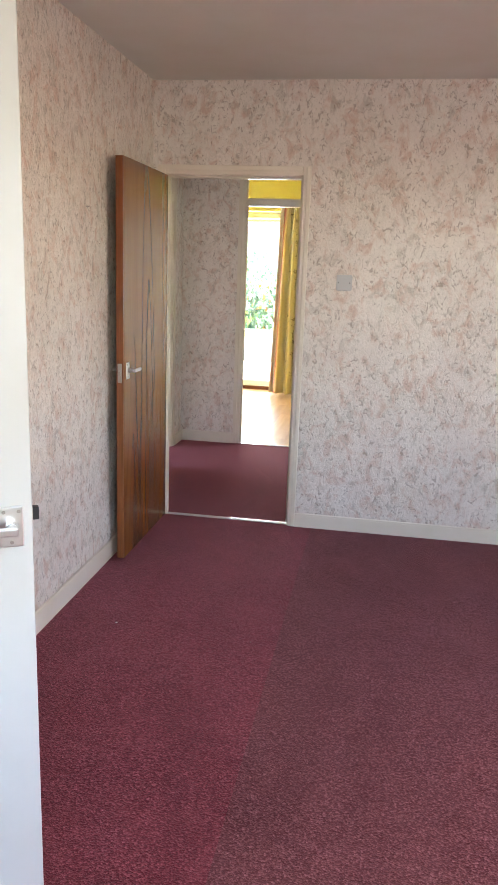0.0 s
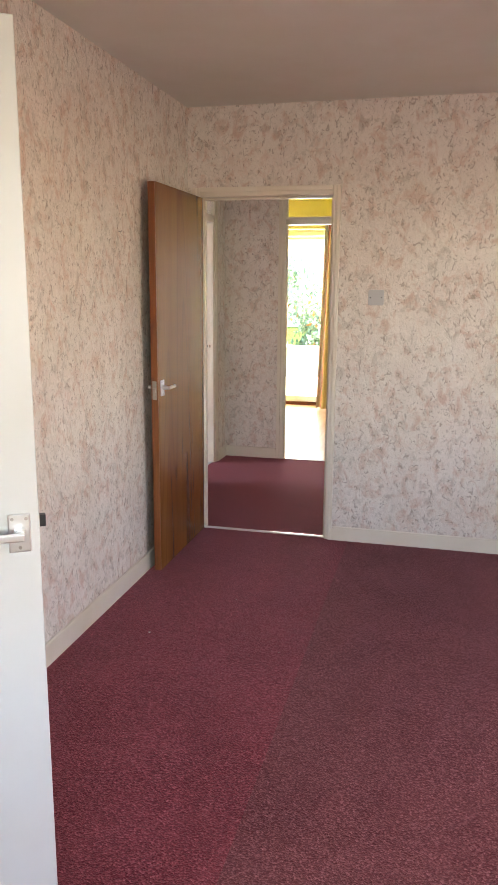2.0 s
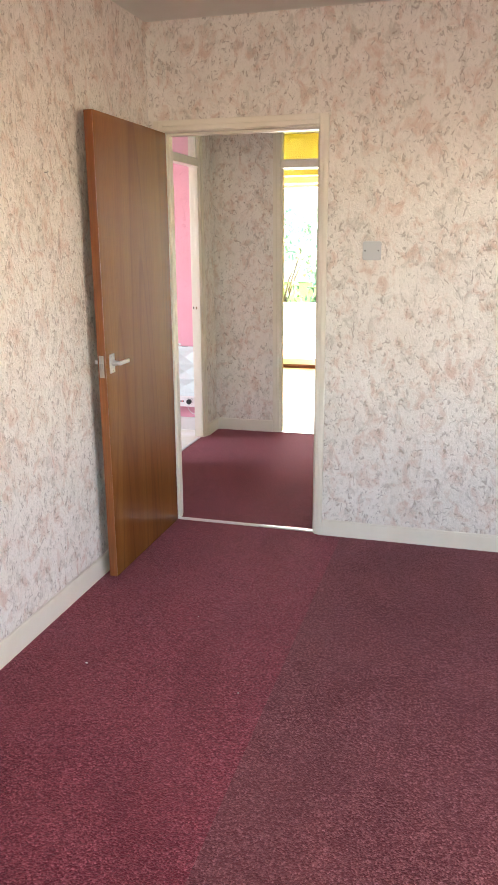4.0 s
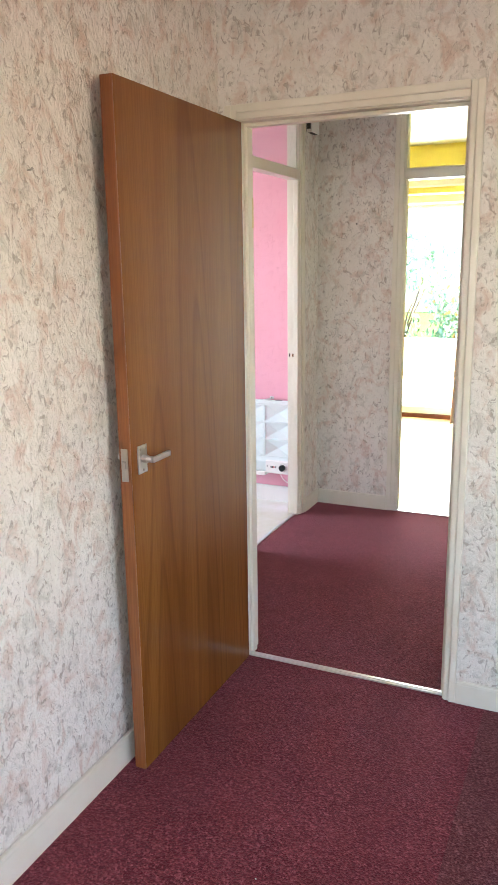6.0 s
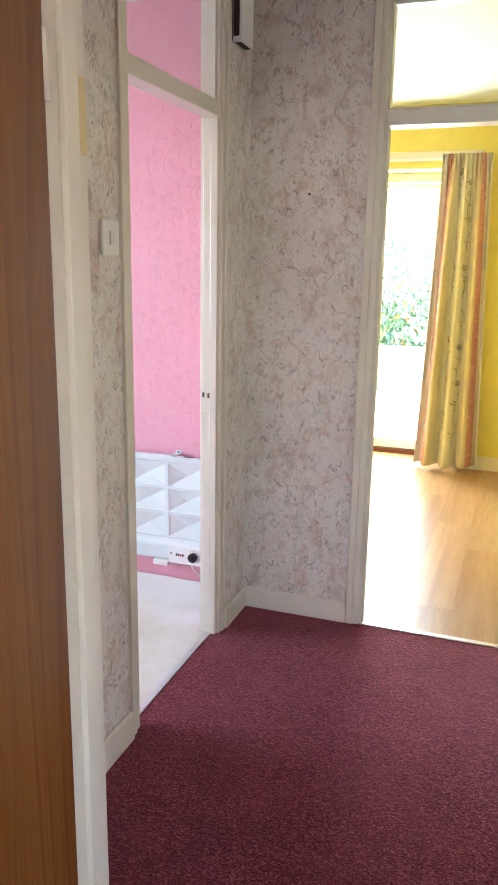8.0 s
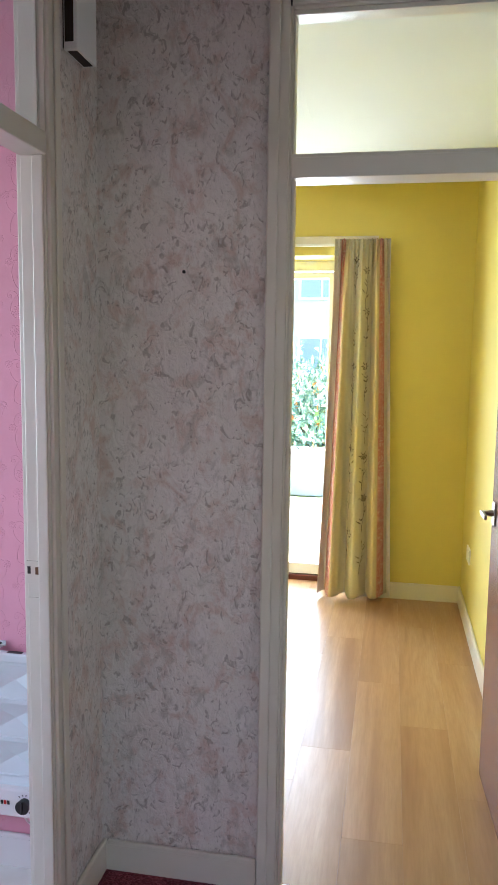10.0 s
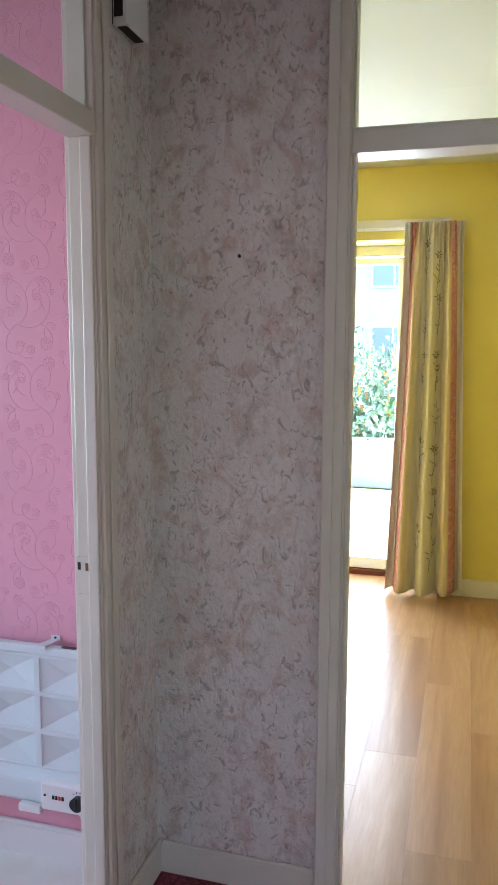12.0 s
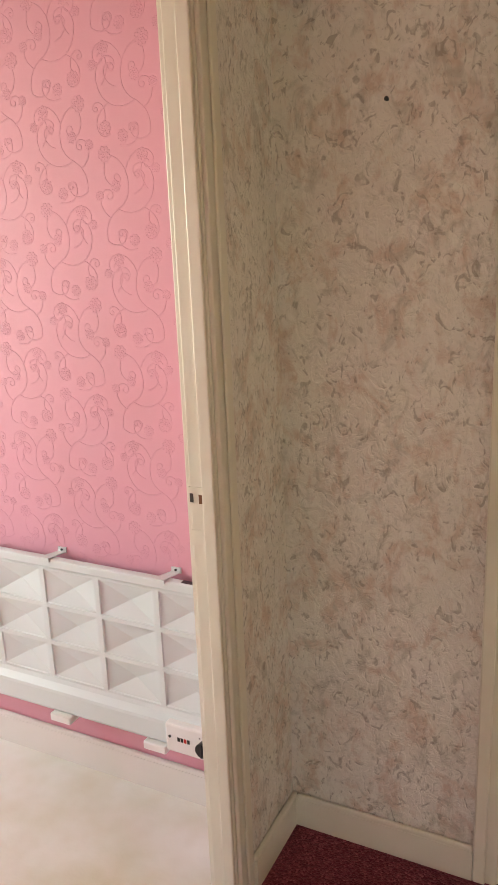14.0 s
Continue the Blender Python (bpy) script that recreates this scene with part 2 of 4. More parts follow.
# floors
structure("floor_lounge", boxes((0.99, LOUNGE_E, LOUNGE_S, 0.03, -0.06, 0.0)), CARPET_GREYER, "greyish maroon pile carpet in the empty lounge", "carpet")
structure("floor_lounge_strip", boxes((-0.05, 0.99, LOUNGE_S, 0.03, -0.06, 0.0)), CARPET, "deep maroon pile carpet strip joined at a seam", "carpet")
structure("floor_hall", boxes((HALL_W - 0.035, HALL_E + 0.05, 0.03, HALL_N - 0.005, -0.06, 0.0)), CARPET, "maroon pile carpet in the small hall", "carpet")
structure("floor_pink_room", boxes((PINK_W, HALL_W - 0.035, PINK_S, MID_N, -0.06, PINK_FLOOR)), PALE, "pale stained carpet in the pink room", "carpet")
structure("ground_slab", boxes((-3.4, 4.1, -6.2, 5.265, -0.30, -0.06)), CEILING, "concrete slab under the house", "slab")

# lounge walls
structure("wall_lounge_north", boxes((-0.1, D1[0] - 0.03, 0.0, 0.055, 0, H), (D1[1] + 0.03, LOUNGE_E + 0.1, 0.0, 0.055, 0, H),
          (D1[0] - 0.03, D1[1] + 0.03, 0.0, 0.055, D1[2] + 0.03, H)), PAPER, "lounge wall in off-white flecked relief wallpaper", "wall")
structure("wall_lounge_west", boxes((-0.1, 0.0, LOUNGE_S, DW[0] - 0.03, 0, H), (-0.1, 0.0, DW[1] + 0.03, 0.0, 0, H),
          (-0.1, 0.0, DW[0] - 0.03, DW[1] + 0.03, 2.02, H)), PAPER, "lounge side wall in off-white flecked relief wallpaper", "wall")
# unseen wall; its opening is made up for the side fill
structure("wall_lounge_east", boxes((LOUNGE_E, LOUNGE_E + 0.2, LOUNGE_S, -3.75, 0, H), (LOUNGE_E, LOUNGE_E + 0.2, -2.05, 0.0, 0, H), (LOUNGE_E, LOUNGE_E + 0.2, -3.75, -2.05, 0, 0.85), (LOUNGE_E, LOUNGE_E + 0.2, -3.75, -2.05, 2.15, H)), PAPER, "papered lounge wall opposite the doors", "wall")
structure("wall_lounge_south", boxes((-0.1, 0.9, LOUNGE_S - 0.2, LOUNGE_S, 0, H), (3.3, LOUNGE_E + 0.1, LOUNGE_S - 0.2, LOUNGE_S, 0, H),
          (0.9, 3.3, LOUNGE_S - 0.2, LOUNGE_S, 0, 0.82), (0.9, 3.3, LOUNGE_S - 0.2, LOUNGE_S, 2.2, H)), PAPER, "papered lounge wall with the wide window", "wall")
# unseen box, added to close the opening behind the white door
structure("wall_cupboard", boxes((-0.75, -0.7, -3.56, -2.46, 0, H), (-0.7, -0.1, -3.56, -3.51, 0, H), (-0.7, -0.1, -2.56, -2.51, 0, H)), CEILING, "plain added wall closing the unseen space behind the white door", "wall")
structure("floor_cupboard", boxes((-0.75, -0.05, -3.56, -2.46, -0.06, -0.001)), CARPET, "added carpet in the unseen space behind the white door", "carpet")

# hall walls
structure("wall_hall_south", boxes((HALL_W - 0.055, D1[0] - 0.03, 0.055, 0.11, 0, H), (D1[1] + 0.03, HALL_E + 0.1, 0.055, 0.11, 0, H),
          (D1[0] - 0.03, D1[1] + 0.03, 0.055, 0.11, D1[2] + 0.03, H)), PAPER, "hall wall in flecked relief wallpaper round the lounge doorway", "wall")
structure("wall_hall_west", boxes((-0.402, HALL_W, 0.11, D3[0] - 0.03, 0, H), (-0.402, HALL_W, D3[1] + 0.03, HALL_N, 0, H)), PAPER,
          "hall wall in flecked relief wallpaper beside the pink room doorway", "wall")
structure("wall_hall_east", boxes((HALL_E, HALL_E + 0.1, 0.11, MID_N, 0, H)), PAPER, "papered hall wall beside the yellow room doorway", "wall")
structure("wall_hall_north", boxes((-0.402, D2[0] - 0.03, HALL_N, MID_N, 0, H), (D2[1] + 0.03, HALL_E, HALL_N, MID_N, 0, H)), PAPER,
          "hall end wall in flecked relief wallpaper with a small nail", "wall")

# pink room walls
structure("wall_pink_east", boxes((PINK_E, -0.402, PINK_S, D3[0] - 0.03, -0.05, H), (PINK_E, -0.402, D3[1] + 0.03, PINK_N, -0.05, H)), PINK, "pink papered wall beside the doorway", "wall")
WALL_PINK_N = structure("wall_pink_north", boxes((PINK_W, -0.402, PINK_N, MID_N, -0.05, H)), PINK, "pink wall in embossed scrolling flower wallpaper", "wall")
structure("wall_pink_south", boxes((PINK_W, -0.40, PINK_S - 0.1, PINK_S, 0, H)), PINK, "plain pink papered wall", "wall")
structure("wall_pink_west", boxes((PINK_W - 0.2, PINK_W, PINK_S - 0.1, -0.1, 0, H), (PINK_W - 0.2, PINK_W, 1.6, MID_N, 0, H),
          (PINK_W - 0.2, PINK_W, -0.1, 1.6, 0, 0.85), (PINK_W - 0.2, PINK_W, -0.1, 1.6, 2.15, H)), PINK, "pink papered wall with the window", "wall")

# yellow room walls
WIN = (-1.665, 0.235, 2.150)
structure("wall_yellow_south", boxes((YEL_W, D2[0] - 0.03, MID_N, YEL_S, 0, HY), (D2[1] + 0.03, YEL_E, MID_N, YEL_S, 0, HY), (D2[0] - 0.03, D2[1] + 0.03, MID_N, YEL_S, H, HY)), YELLOW, "yellow painted wall round the hall doorway", "wall")
structure("wall_yellow_east", boxes((YEL_E, YEL_E + 0.2, MID_N, YEL_N + 0.40, 0, HY)), YELLOW, "plain yellow painted side wall", "wall")
structure("wall_yellow_west", boxes((YEL_W - 0.2, YEL_W, MID_N, YEL_N + 0.40, 0, HY)), YELLOW, "plain yellow painted wall", "wall")
structure("wall_yellow_north", boxes((YEL_W, WIN[0], YEL_N, YEL_N + 0.40, -0.05, HY), (WIN[1], YEL_E, YEL_N, YEL_N + 0.40, -0.05, HY),
          (WIN[0], WIN[1], YEL_N, YEL_N + 0.40, WIN[2], HY)), YELLOW, "yellow painted wall round the garden door", "wall")

# ceilings
structure("ceiling_lounge", boxes((-0.75, LOUNGE_E + 0.1, LOUNGE_S - 0.2, 0.055, H, H + 0.12)), CEILING, "off-white emulsioned lounge ceiling", "ceiling")
structure("ceiling_hall", boxes((-0.40, 0.095, 0.055, MID_N, H, H + 0.12), (0.709, HALL_E + 0.1, 0.055, MID_N, H, H + 0.12),
          (0.095, 0.709, 0.055, 0.96, H, H + 0.12), (0.095, 0.709, 1.746, MID_N, H, H + 0.12)), CEILING, "off-white hall ceiling round the loft hatch", "ceiling")
structure("ceiling_pink_room", boxes((PINK_W - 0.2, -0.40, PINK_S - 0.1, MID_N, H, H + 0.12)), CEILING, "white ceiling of the pink room", "ceiling")
structure("ceiling_yellow_room", boxes((YEL_W - 0.2, YEL_E + 0.2, MID_N, YEL_N + 0.40, HY, HY + 0.12)), CEILING, "white ceiling of the yellow room", "ceiling")


# skirting boards: rounded top, 95 mm high
def skirting(name, x0, x1, y0, y1, top, label, mat=GLOSS, foot=0.0):
    bm = boxes((x0, x1, y0, y1, foot, top - 0.012), )
    box(bm, x0 + 0.001, x1 - 0.001, y0 + 0.001, y1 - 0.001, top - 0.03, top, 0.006, 2)
    return structure(name, bm, mat, label, "skirting board")


SK = "cream painted skirting board along the wall"
skirting("baseboard_1", 0.0, 0.016, DW[1] + 0.09, -0.001, 0.095, SK)
skirting("baseboard_2", D1[1] + 0.047, LOUNGE_E, -0.016, 0.0, 0.085, SK)
skirting("baseboard_3", 0.0, 0.016, LOUNGE_S, DW[0] - 0.09, 0.095, SK)
skirting("baseboard_4", LOUNGE_E - 0.016, LOUNGE_E, LOUNGE_S, -0.017, 0.095, SK)
skirting("baseboard_5", HALL_W + 0.016, D2[0] - 0.062, HALL_N - 0.016, HALL_N, 0.092, "chipped cream skirting board in the hall corner")
skirting("baseboard_6", HALL_W, HALL_W + 0.016, D3[1] + 0.059, HALL_N, 0.092, "short cream skirting board beside the doorway")
skirting("baseboard_7", HALL_W, HALL_W + 0.016, 0.111, D3[0] - 0.068, 0.10, SK)
skirting("baseboard_8", HALL_E - 0.016, HALL_E, 0.111, HALL_N - 0.02, 0.10, SK)
skirting("baseboard_9", PINK_W, PINK_E, PINK_N - 0.018, PINK_N, 0.086, "white painted skirting board under the panel heater", WHITE, PINK_FLOOR - 0.002)
skirting("baseboard_10", WIN[1] + 0.02, YEL_E - 0.017, YEL_N - 0.017, YEL_N, 0.105, "cream skirting board on the yellow wall")
skirting("baseboard_11", YEL_E - 0.017, YEL_E, YEL_S + 0.01, YEL_N, 0.105, "cream skirting board on the yellow side wall")


# ---- door frames ----
def frame_bars(parent, name, specs, mat, bevel=0.004):
    for s in specs:
        bm = bmesh.new()
        box(bm, *s, bevel, 2)
        part(name, bm, mat, parent)


def molded(parent, name, x0, x1, y, z0, z1, out, inner_left, mat):
    """An upright architrave on a wall that faces y, thicker at its outer edge."""
    bm = bmesh.new()
    box(bm, x0, x1, min(y, y + out * 0.6), max(y, y + out * 0.6), z0, z1, 0.003)
    a, b = (x0, x0 + (x1 - x0) * 0.55) if inner_left else (x0 + (x1 - x0) * 0.45, x1)
    box(bm, a, b, min(y, y + out), max(y, y + out), z0, z1, 0.004)
    return part(name, bm, mat, parent)


HINGECREAM = material("yellowed_hinge_paint", (0.66, 0.52, 0.27), 0.4)[0]
df1 = thing("door_frame_1", (0.46, 0.05, 0), "cream gloss door frame with moulded architrave round the lounge doorway", "door frame", kind="structure")
frame_bars(df1, "lining", ((D1[0] - 0.028, D1[0], -0.002, 0.112, 0, D1[2]), (D1[1], D1[1] + 0.028, -0.002, 0.112, 0, D1[2]),
                           (D1[0] - 0.028, D1[1] + 0.028, -0.002, 0.112, D1[2], D1[2] + 0.028)), GLOSS, 0.002)
frame_bars(df1, "stop", ((D1[0], D1[0] + 0.012, 0.040, 0.075, 0, D1[2] - 0.012), (D1[1] - 0.012, D1[1], 0.040, 0.075, 0, D1[2] - 0.012),
                         (D1[0], D1[1], 0.040, 0.075, D1[2] - 0.012, D1[2])), GLOSS, 0.002)
molded(df1, "architrave", D1[1] + 0.004, D1[1] + 0.047, 0.0, 0, D1[2] + 0.052, -0.018, False, GLOSS)
molded(df1, "architrave", D1[0] - 0.047, D1[0] - 0.004, 0.0, 0, D1[2] + 0.052, -0.018, True, GLOSS)
bm = bmesh.new()
box(bm, D1[0] - 0.004, D1[1] + 0.004, -0.011, 0.0, D1[2] + 0.004, D1[2] + 0.052, 0.003)
box(bm, D1[0] - 0.004, D1[1] + 0.004, -0.018, 0.0, D1[2] + 0.025, D1[2] + 0.052, 0.004)
part("architrave", bm, GLOSS, df1)
molded(df1, "architrave", D1[1] + 0.004, D1[1] + 0.055, 0.11, 0, D1[2] + 0.055, 0.016, False, GLOSS)
molded(df1, "architrave", D1[0] - 0.055, D1[0] - 0.004, 0.11, 0, D1[2] + 0.055, 0.016, True, GLOSS)
part("hinge_leaf", boxes((D1[0] - 0.001, D1[0] + 0.002, 0.078, 0.110, 1.648, 1.752, 0.0008)), HINGECREAM, df1, "yellowed old hinge leaf")
part("hinge_leaf", boxes((D1[0] - 0.001, D1[0] + 0.002, 0.002, 0.036, 0.20, 0.29, 0.0008)), GLOSS, df1, "painted-over hinge leaf")

strip = bmesh.new()
box(strip, D1[0], D1[1], 0.012, 0.042, -0.004, 0.005, 0.002)
box(strip, D1[0], D1[1], 0.022, 0.032, 0.003, 0.0075, 0.001)
tagged(mesh_object("threshold_strip", strip, ALU), "thin metal carpet bar across the doorway", "threshold strip")

RAIL0, RAIL1, GT = 1.988, 2.040, 2.398   # transom rail and top of its glass


def transom_frame(name, label, a0, a1, near, far, along, hall_side, room_side):
    """A full-height frame with a glazed light over the door. along: which axis it runs along."""
    ob = thing(name, ((a0 + a1) / 2, near, 0) if along == "x" else (near, (a0 + a1) / 2, 0), label, "door frame", kind="structure")

    def bar(nm, p0, p1, q0, q1, z0, z1, mat=GLOSS, bev=0.003, lab=""):
        q0, q1 = min(q0, q1), max(q0, q1)
        bm = bmesh.new()
        if along == "x":
            box(bm, p0, p1, q0, q1, z0, z1, bev)
        else:
            box(bm, q0, q1, p0, p1, z0, z1, bev)
        return part(nm, bm, mat, ob, lab)
    s = 1 if far > near else -1
    e = 0.002 * s
    d = far - near
    bar("jamb", a0 - 0.029, a0, near - e, far + e, 0, H - 0.001)
    bar("jamb", a1, a1 + 0.029, near - e, far + e, 0, H - 0.001)
    bar("head", a0, a1, near - e, far + e, GT + 0.004, H - 0.001)
    bar("transom_rail", a0, a1, near - e * 3, far + e, RAIL0, RAIL1)
    mid = near + d * 0.17
    for z0, z1 in ((RAIL1, RAIL1 + 0.010), (GT - 0.008, GT + 0.004)):
        bar("glazing_bead", a0, a1, mid - 0.012, mid - 0.003, z0, z1, GLOSS, 0.002)
    for p0, p1 in ((a0, a0 + 0.006), (a1 - 0.006, a1)):
        bar("glazing_bead", p0, p1, mid - 0.012, mid - 0.003, RAIL1 + 0.0105, GT - 0.0085, GLOSS, 0.002)
    pane = bar("pane", a0 + 0.001, a1 - 0.001, mid - 0.002, mid + 0.002, RAIL1 + 0.001, GT + 0.003, GLASS, 0)
    pane.visible_shadow = False
    # stops that the door closes against
    bar("stop", a0, a0 + 0.009, near + d * 0.02, near + d * 0.5, 0, RAIL0)
    bar("stop", a1 - 0.009, a1, near + d * 0.02, near + d * 0.5, 0, RAIL0)
    # architraves on the hall side
    for p0, p1, w0, w1 in ((a0 - hall_side[0], a0 - 0.006, a0 - hall_side[0], a0 - hall_side[0] * 0.5), (a1 + 0.006, a1 + hall_side[1], a1 + hall_side[1] * 0.5, a1 + hall_side[1])):
        bar("architrave", p0, p1, near, near - 0.011 * s, 0, H - 0.002)
        bar("architrave_bead", w0 + 0.0005, w1 - 0.0005, near - 0.0105 * s, near - 0.018 * s, 0, H - 0.003, GLOSS, 0.004)
    bar("architrave", a0 - 0.005, a1 + 0.005, near, near - 0.011 * s, GT + 0.012, H - 0.003)
    if room_side:
        bar("architrave", a0 - 0.06, a0 - 0.006, far, far + 0.014 * s, 0, H - 0.002)
        bar("architrave", a1 + 0.006, a1 + 0.06, far, far + 0.014 * s, 0, H - 0.002)
    return ob, bar


df2, bar2 = transom_frame("door_frame_2", "grey-cream painted door frame with a glazed light above the yellow room doorway", D2[0], D2[1], HALL_N, YEL_S, "x", (0.061, 0.057), True)
df3, bar3 = transom_frame("door_frame_3", "cream painted door frame with a glazed light above the pink room doorway", D3[0], D3[1], HALL_W - 0.008, PINK_E, "y", (0.066, 0.058), True)


# ---- doors ----
def axes(origin, along, out):
    """A frame with x along, y out of the face and z up."""
    a, o = Vector(along).normalized(), Vector(out).normalized()
    u = Vector((0, 0, 1))
    return Matrix(((a.x, o.x, u.x, origin[0]), (a.y, o.y, u.y, origin[1]), (a.z, o.z, u.z, origin[2]), (0, 0, 0, 1)))


def placed(name, bm, mat, parent, m, label=""):
    bm.transform(m)
    return part(name, bm, mat, parent, label)


def disc(bm, x, y, z, r, depth, sides=14):
    """A short round stud that points along y."""
    bmesh.ops.create_cone(bm, cap_ends=True, segments=sides, radius1=r, radius2=r * 0.9, depth=depth,
                          matrix=Matrix.Translation((x, y, z)) @ Matrix.Rotation(radians(-90), 4, "X"))


def lever_handle(door, origin, along, out, metal=ALU, reach=0.043):
    """Backplate with screws and a flat bent lever; along points the way the lever points."""
    m = axes(origin, along, out)
    plate = placed("handle_plate", boxes((-0.0225, 0.0225, 0.0, 0.006, -0.041, 0.041, 0.0025)), metal, door, m, "satin metal backplate")
    for sx, sz in ((-0.014, 0.031), (0.014, 0.031), (0.0, -0.031)):
        bm = bmesh.new()
        disc(bm, sx, 0.0068, sz, 0.0038, 0.0016)
        placed("screw", bm, STEEL, plate, m)
    bm = bmesh.new()
    disc(bm, 0, reach * 0.25, 0.002, 0.0125, reach * 0.5, 18)
    tube(bm, [(0, reach * 0.3, 0.002), (0, reach * 0.95, 0.002)], [0.0095, 0.0088], 14)
    box(bm, -0.010, 0.086, reach * 0.86, reach * 0.86 + 0.011, -0.006, 0.011, 0.0035)
    placed("lever", bm, metal, door, m, "straight satin metal lever")


def screw_hinge(door, name, x, y, z, mat):
    bm = bmesh.new()
    tube(bm, [(x, y, z - 0.045), (x, y, z + 0.045)], 0.006, 10)
    part(name, bm, mat, door)


door1 = thing("door_1", (0.09, -0.01, 0), "brown varnished wooden flush door standing open against the wallpaper", "door", kind="structure")
part("door_leaf", boxes((0.0545, 0.0900, -0.7700, -0.0085, 0.008, 1.988, 0.0012)), DOORWOOD, door1)
part("door_lipping", boxes((0.0535, 0.0895, -0.7755, -0.7698, 0.009, 1.987, 0.0012)), DOOREDGE, door1, "darker varnished edge strip")
lp = part("latch_plate", boxes((0.060, 0.082, -0.7772, -0.7750, 0.925, 1.020, 0.0006)), STEEL, door1, "worn brassy latch plate")
part("latch_bolt", boxes((0.0645, 0.0775, -0.785, -0.7765, 0.962, 0.985, 0.002)), STEEL, lp)
lever_handle(door1, (0.0898, -0.7190, 0.980), (0, 1, 0), (1, 0, 0))
lever_handle(door1, (0.0546, -0.7190, 0.980), (0, 1, 0), (-1, 0, 0), ALU, 0.034)
screw_hinge(door1, "hinge", 0.0895, -0.005, 1.745, GLOSS)
screw_hinge(door1, "hinge", 0.0895, -0.005, 0.245, GLOSS)

# white door, ajar in the side wall
WU = Vector((0.853, 0.522, 0)).normalized()
WN = Vector((WU.y, -WU.x, 0))
WM = axes((0.036, -3.412, 0), WU, WN)
door2 = thing("door_2", (0.036, -3.412, 0), "white painted flush door standing half open in the lounge", "door", kind="structure")
placed("door_leaf", boxes((0.0, 0.754, -0.036, 0.0, 0.008, 1.987, 0.0025)), DOORWHITE, door2, WM)
WFX = 0.754
placed("latch_bolt", boxes((WFX, WFX + 0.014, -0.026, -0.009, 1.004, 1.030, 0.002)), BLACK, door2, WM, "dark latch bolt")
placed("latch_plate", boxes((WFX - 0.001, WFX + 0.0015, -0.029, -0.008, 0.963, 1.063, 0.0005)), STEEL, door2, WM)
lever_handle(door2, WM @ Vector((WFX - 0.040, -0.0002, 0.998)), -WU, WN)
df4 = thing("door_frame_4", (-0.05, -3.0, 0), "cream painted frame of the white door", "door frame", kind="structure")
frame_bars(df4, "lining", ((-0.102, 0.002, DW[0] - 0.028, DW[0], 0, 1.995), (-0.102, 0.002, DW[1], DW[1] + 0.028, 0, 1.995), (-0.102, 0.002, DW[0] - 0.028, DW[1] + 0.028, 1.995, 2.018)), GLOSS, 0.002)
frame_bars(df4, "architrave", ((0.0, 0.016, DW[0] - 0.06, DW[0] - 0.006, 0, 2.05), (0.0, 0.016, DW[1] + 0.006, DW[1] + 0.06, 0, 2.05), (0.0, 0.016, DW[0] - 0.005, DW[1] + 0.005, 2.001, 2.05)), GLOSS, 0.004)

DARKEDGE = paint_material("dark_stained_door_edge", (0.050, 0.011, 0.007), 0.6, 0.2, 0.1)
RUST = material("rusty_brass_keep", (0.16, 0.075, 0.03), 0.5, 0.6)[0]
BARKED = material("dark_hinge_paint", (0.05, 0.02, 0.012), 0.4)[0]
# dark door of the yellow room, open against the side wall
door3 = thing("door_3", (0.86, 2.15, 0), "dark brown varnished flush door open against the yellow wall", "door", kind="structure")
D3U = Vector((-0.0385, 1.0, 0)).normalized()
D3N = Vector((-D3U.y, D3U.x, 0))
D3M = axes((0.832, 2.150, 0), D3U, D3N)      # face towards the room, along the leaf
placed("door_leaf", boxes((0.0, 0.655, -0.034, 0.0, 0.010, 1.984, 0.0015)), DARKDOOR, door3, D3M)
placed("door_lipping", boxes((-0.0022, 0.0005, -0.0335, -0.0005, 0.012, 1.982, 0.0008)), DARKEDGE, door3, D3M, "nearly black varnished hinge edge")
lever_handle(door3, D3M @ Vector((0.600, -0.0002, 0.995)), -D3U, D3N, STEEL, 0.045)
lever_handle(door3, D3M @ Vector((0.600, -0.0338, 0.995)), -D3U, -D3N, STEEL, 0.040)
for hz in (1.75, 0.25):
    placed("hinge", boxes((-0.0045, -0.0020, -0.031, -0.004, hz - 0.045, hz + 0.045, 0.0006)), BARKED, door3, D3M, "dark painted butt hinge")

# strike plate and a patch of tape on the pink doorway's jamb
bar3("strike_plate", D3[1] - 0.0015, D3[1] + 0.001, -0.436, -0.394, 0.960, 1.018, GLOSS, 0.0004, "painted-over strike plate")
bar3("latch_hole", D3[1] - 0.0025, D3[1] + 0.001, -0.412, -0.401, 0.984, 1.003, RUST, 0)
bar3("latch_hole", D3[1] - 0.0022, D3[1] + 0.001, -0.433, -0.425, 0.985, 1.004, DARKHOLE, 0)
bar3("old_filler_patch", D3[1] - 0.001, D3[1] + 0.001, -0.433, -0.398, 0.890, 0.925, GLOSS, 0.0003, "painted-over filler patch")

# thresholds
tb = boxes((D2[0], D2[1], HALL_N - 0.006, HALL_N + 0.020, -0.002, 0.005, 0.002))
tagged(mesh_object("threshold_strip", tb, ALU), "pale metal bar between carpet and laminate", "threshold strip")
tb = boxes((HALL_W - 0.050, HALL_W - 0.028, D3[0], D3[1], -0.003, 0.005, 0.002))
tagged(mesh_object("threshold_strip", tb, ALU), "thin metal carpet bar under the pink room doorway", "threshold strip")

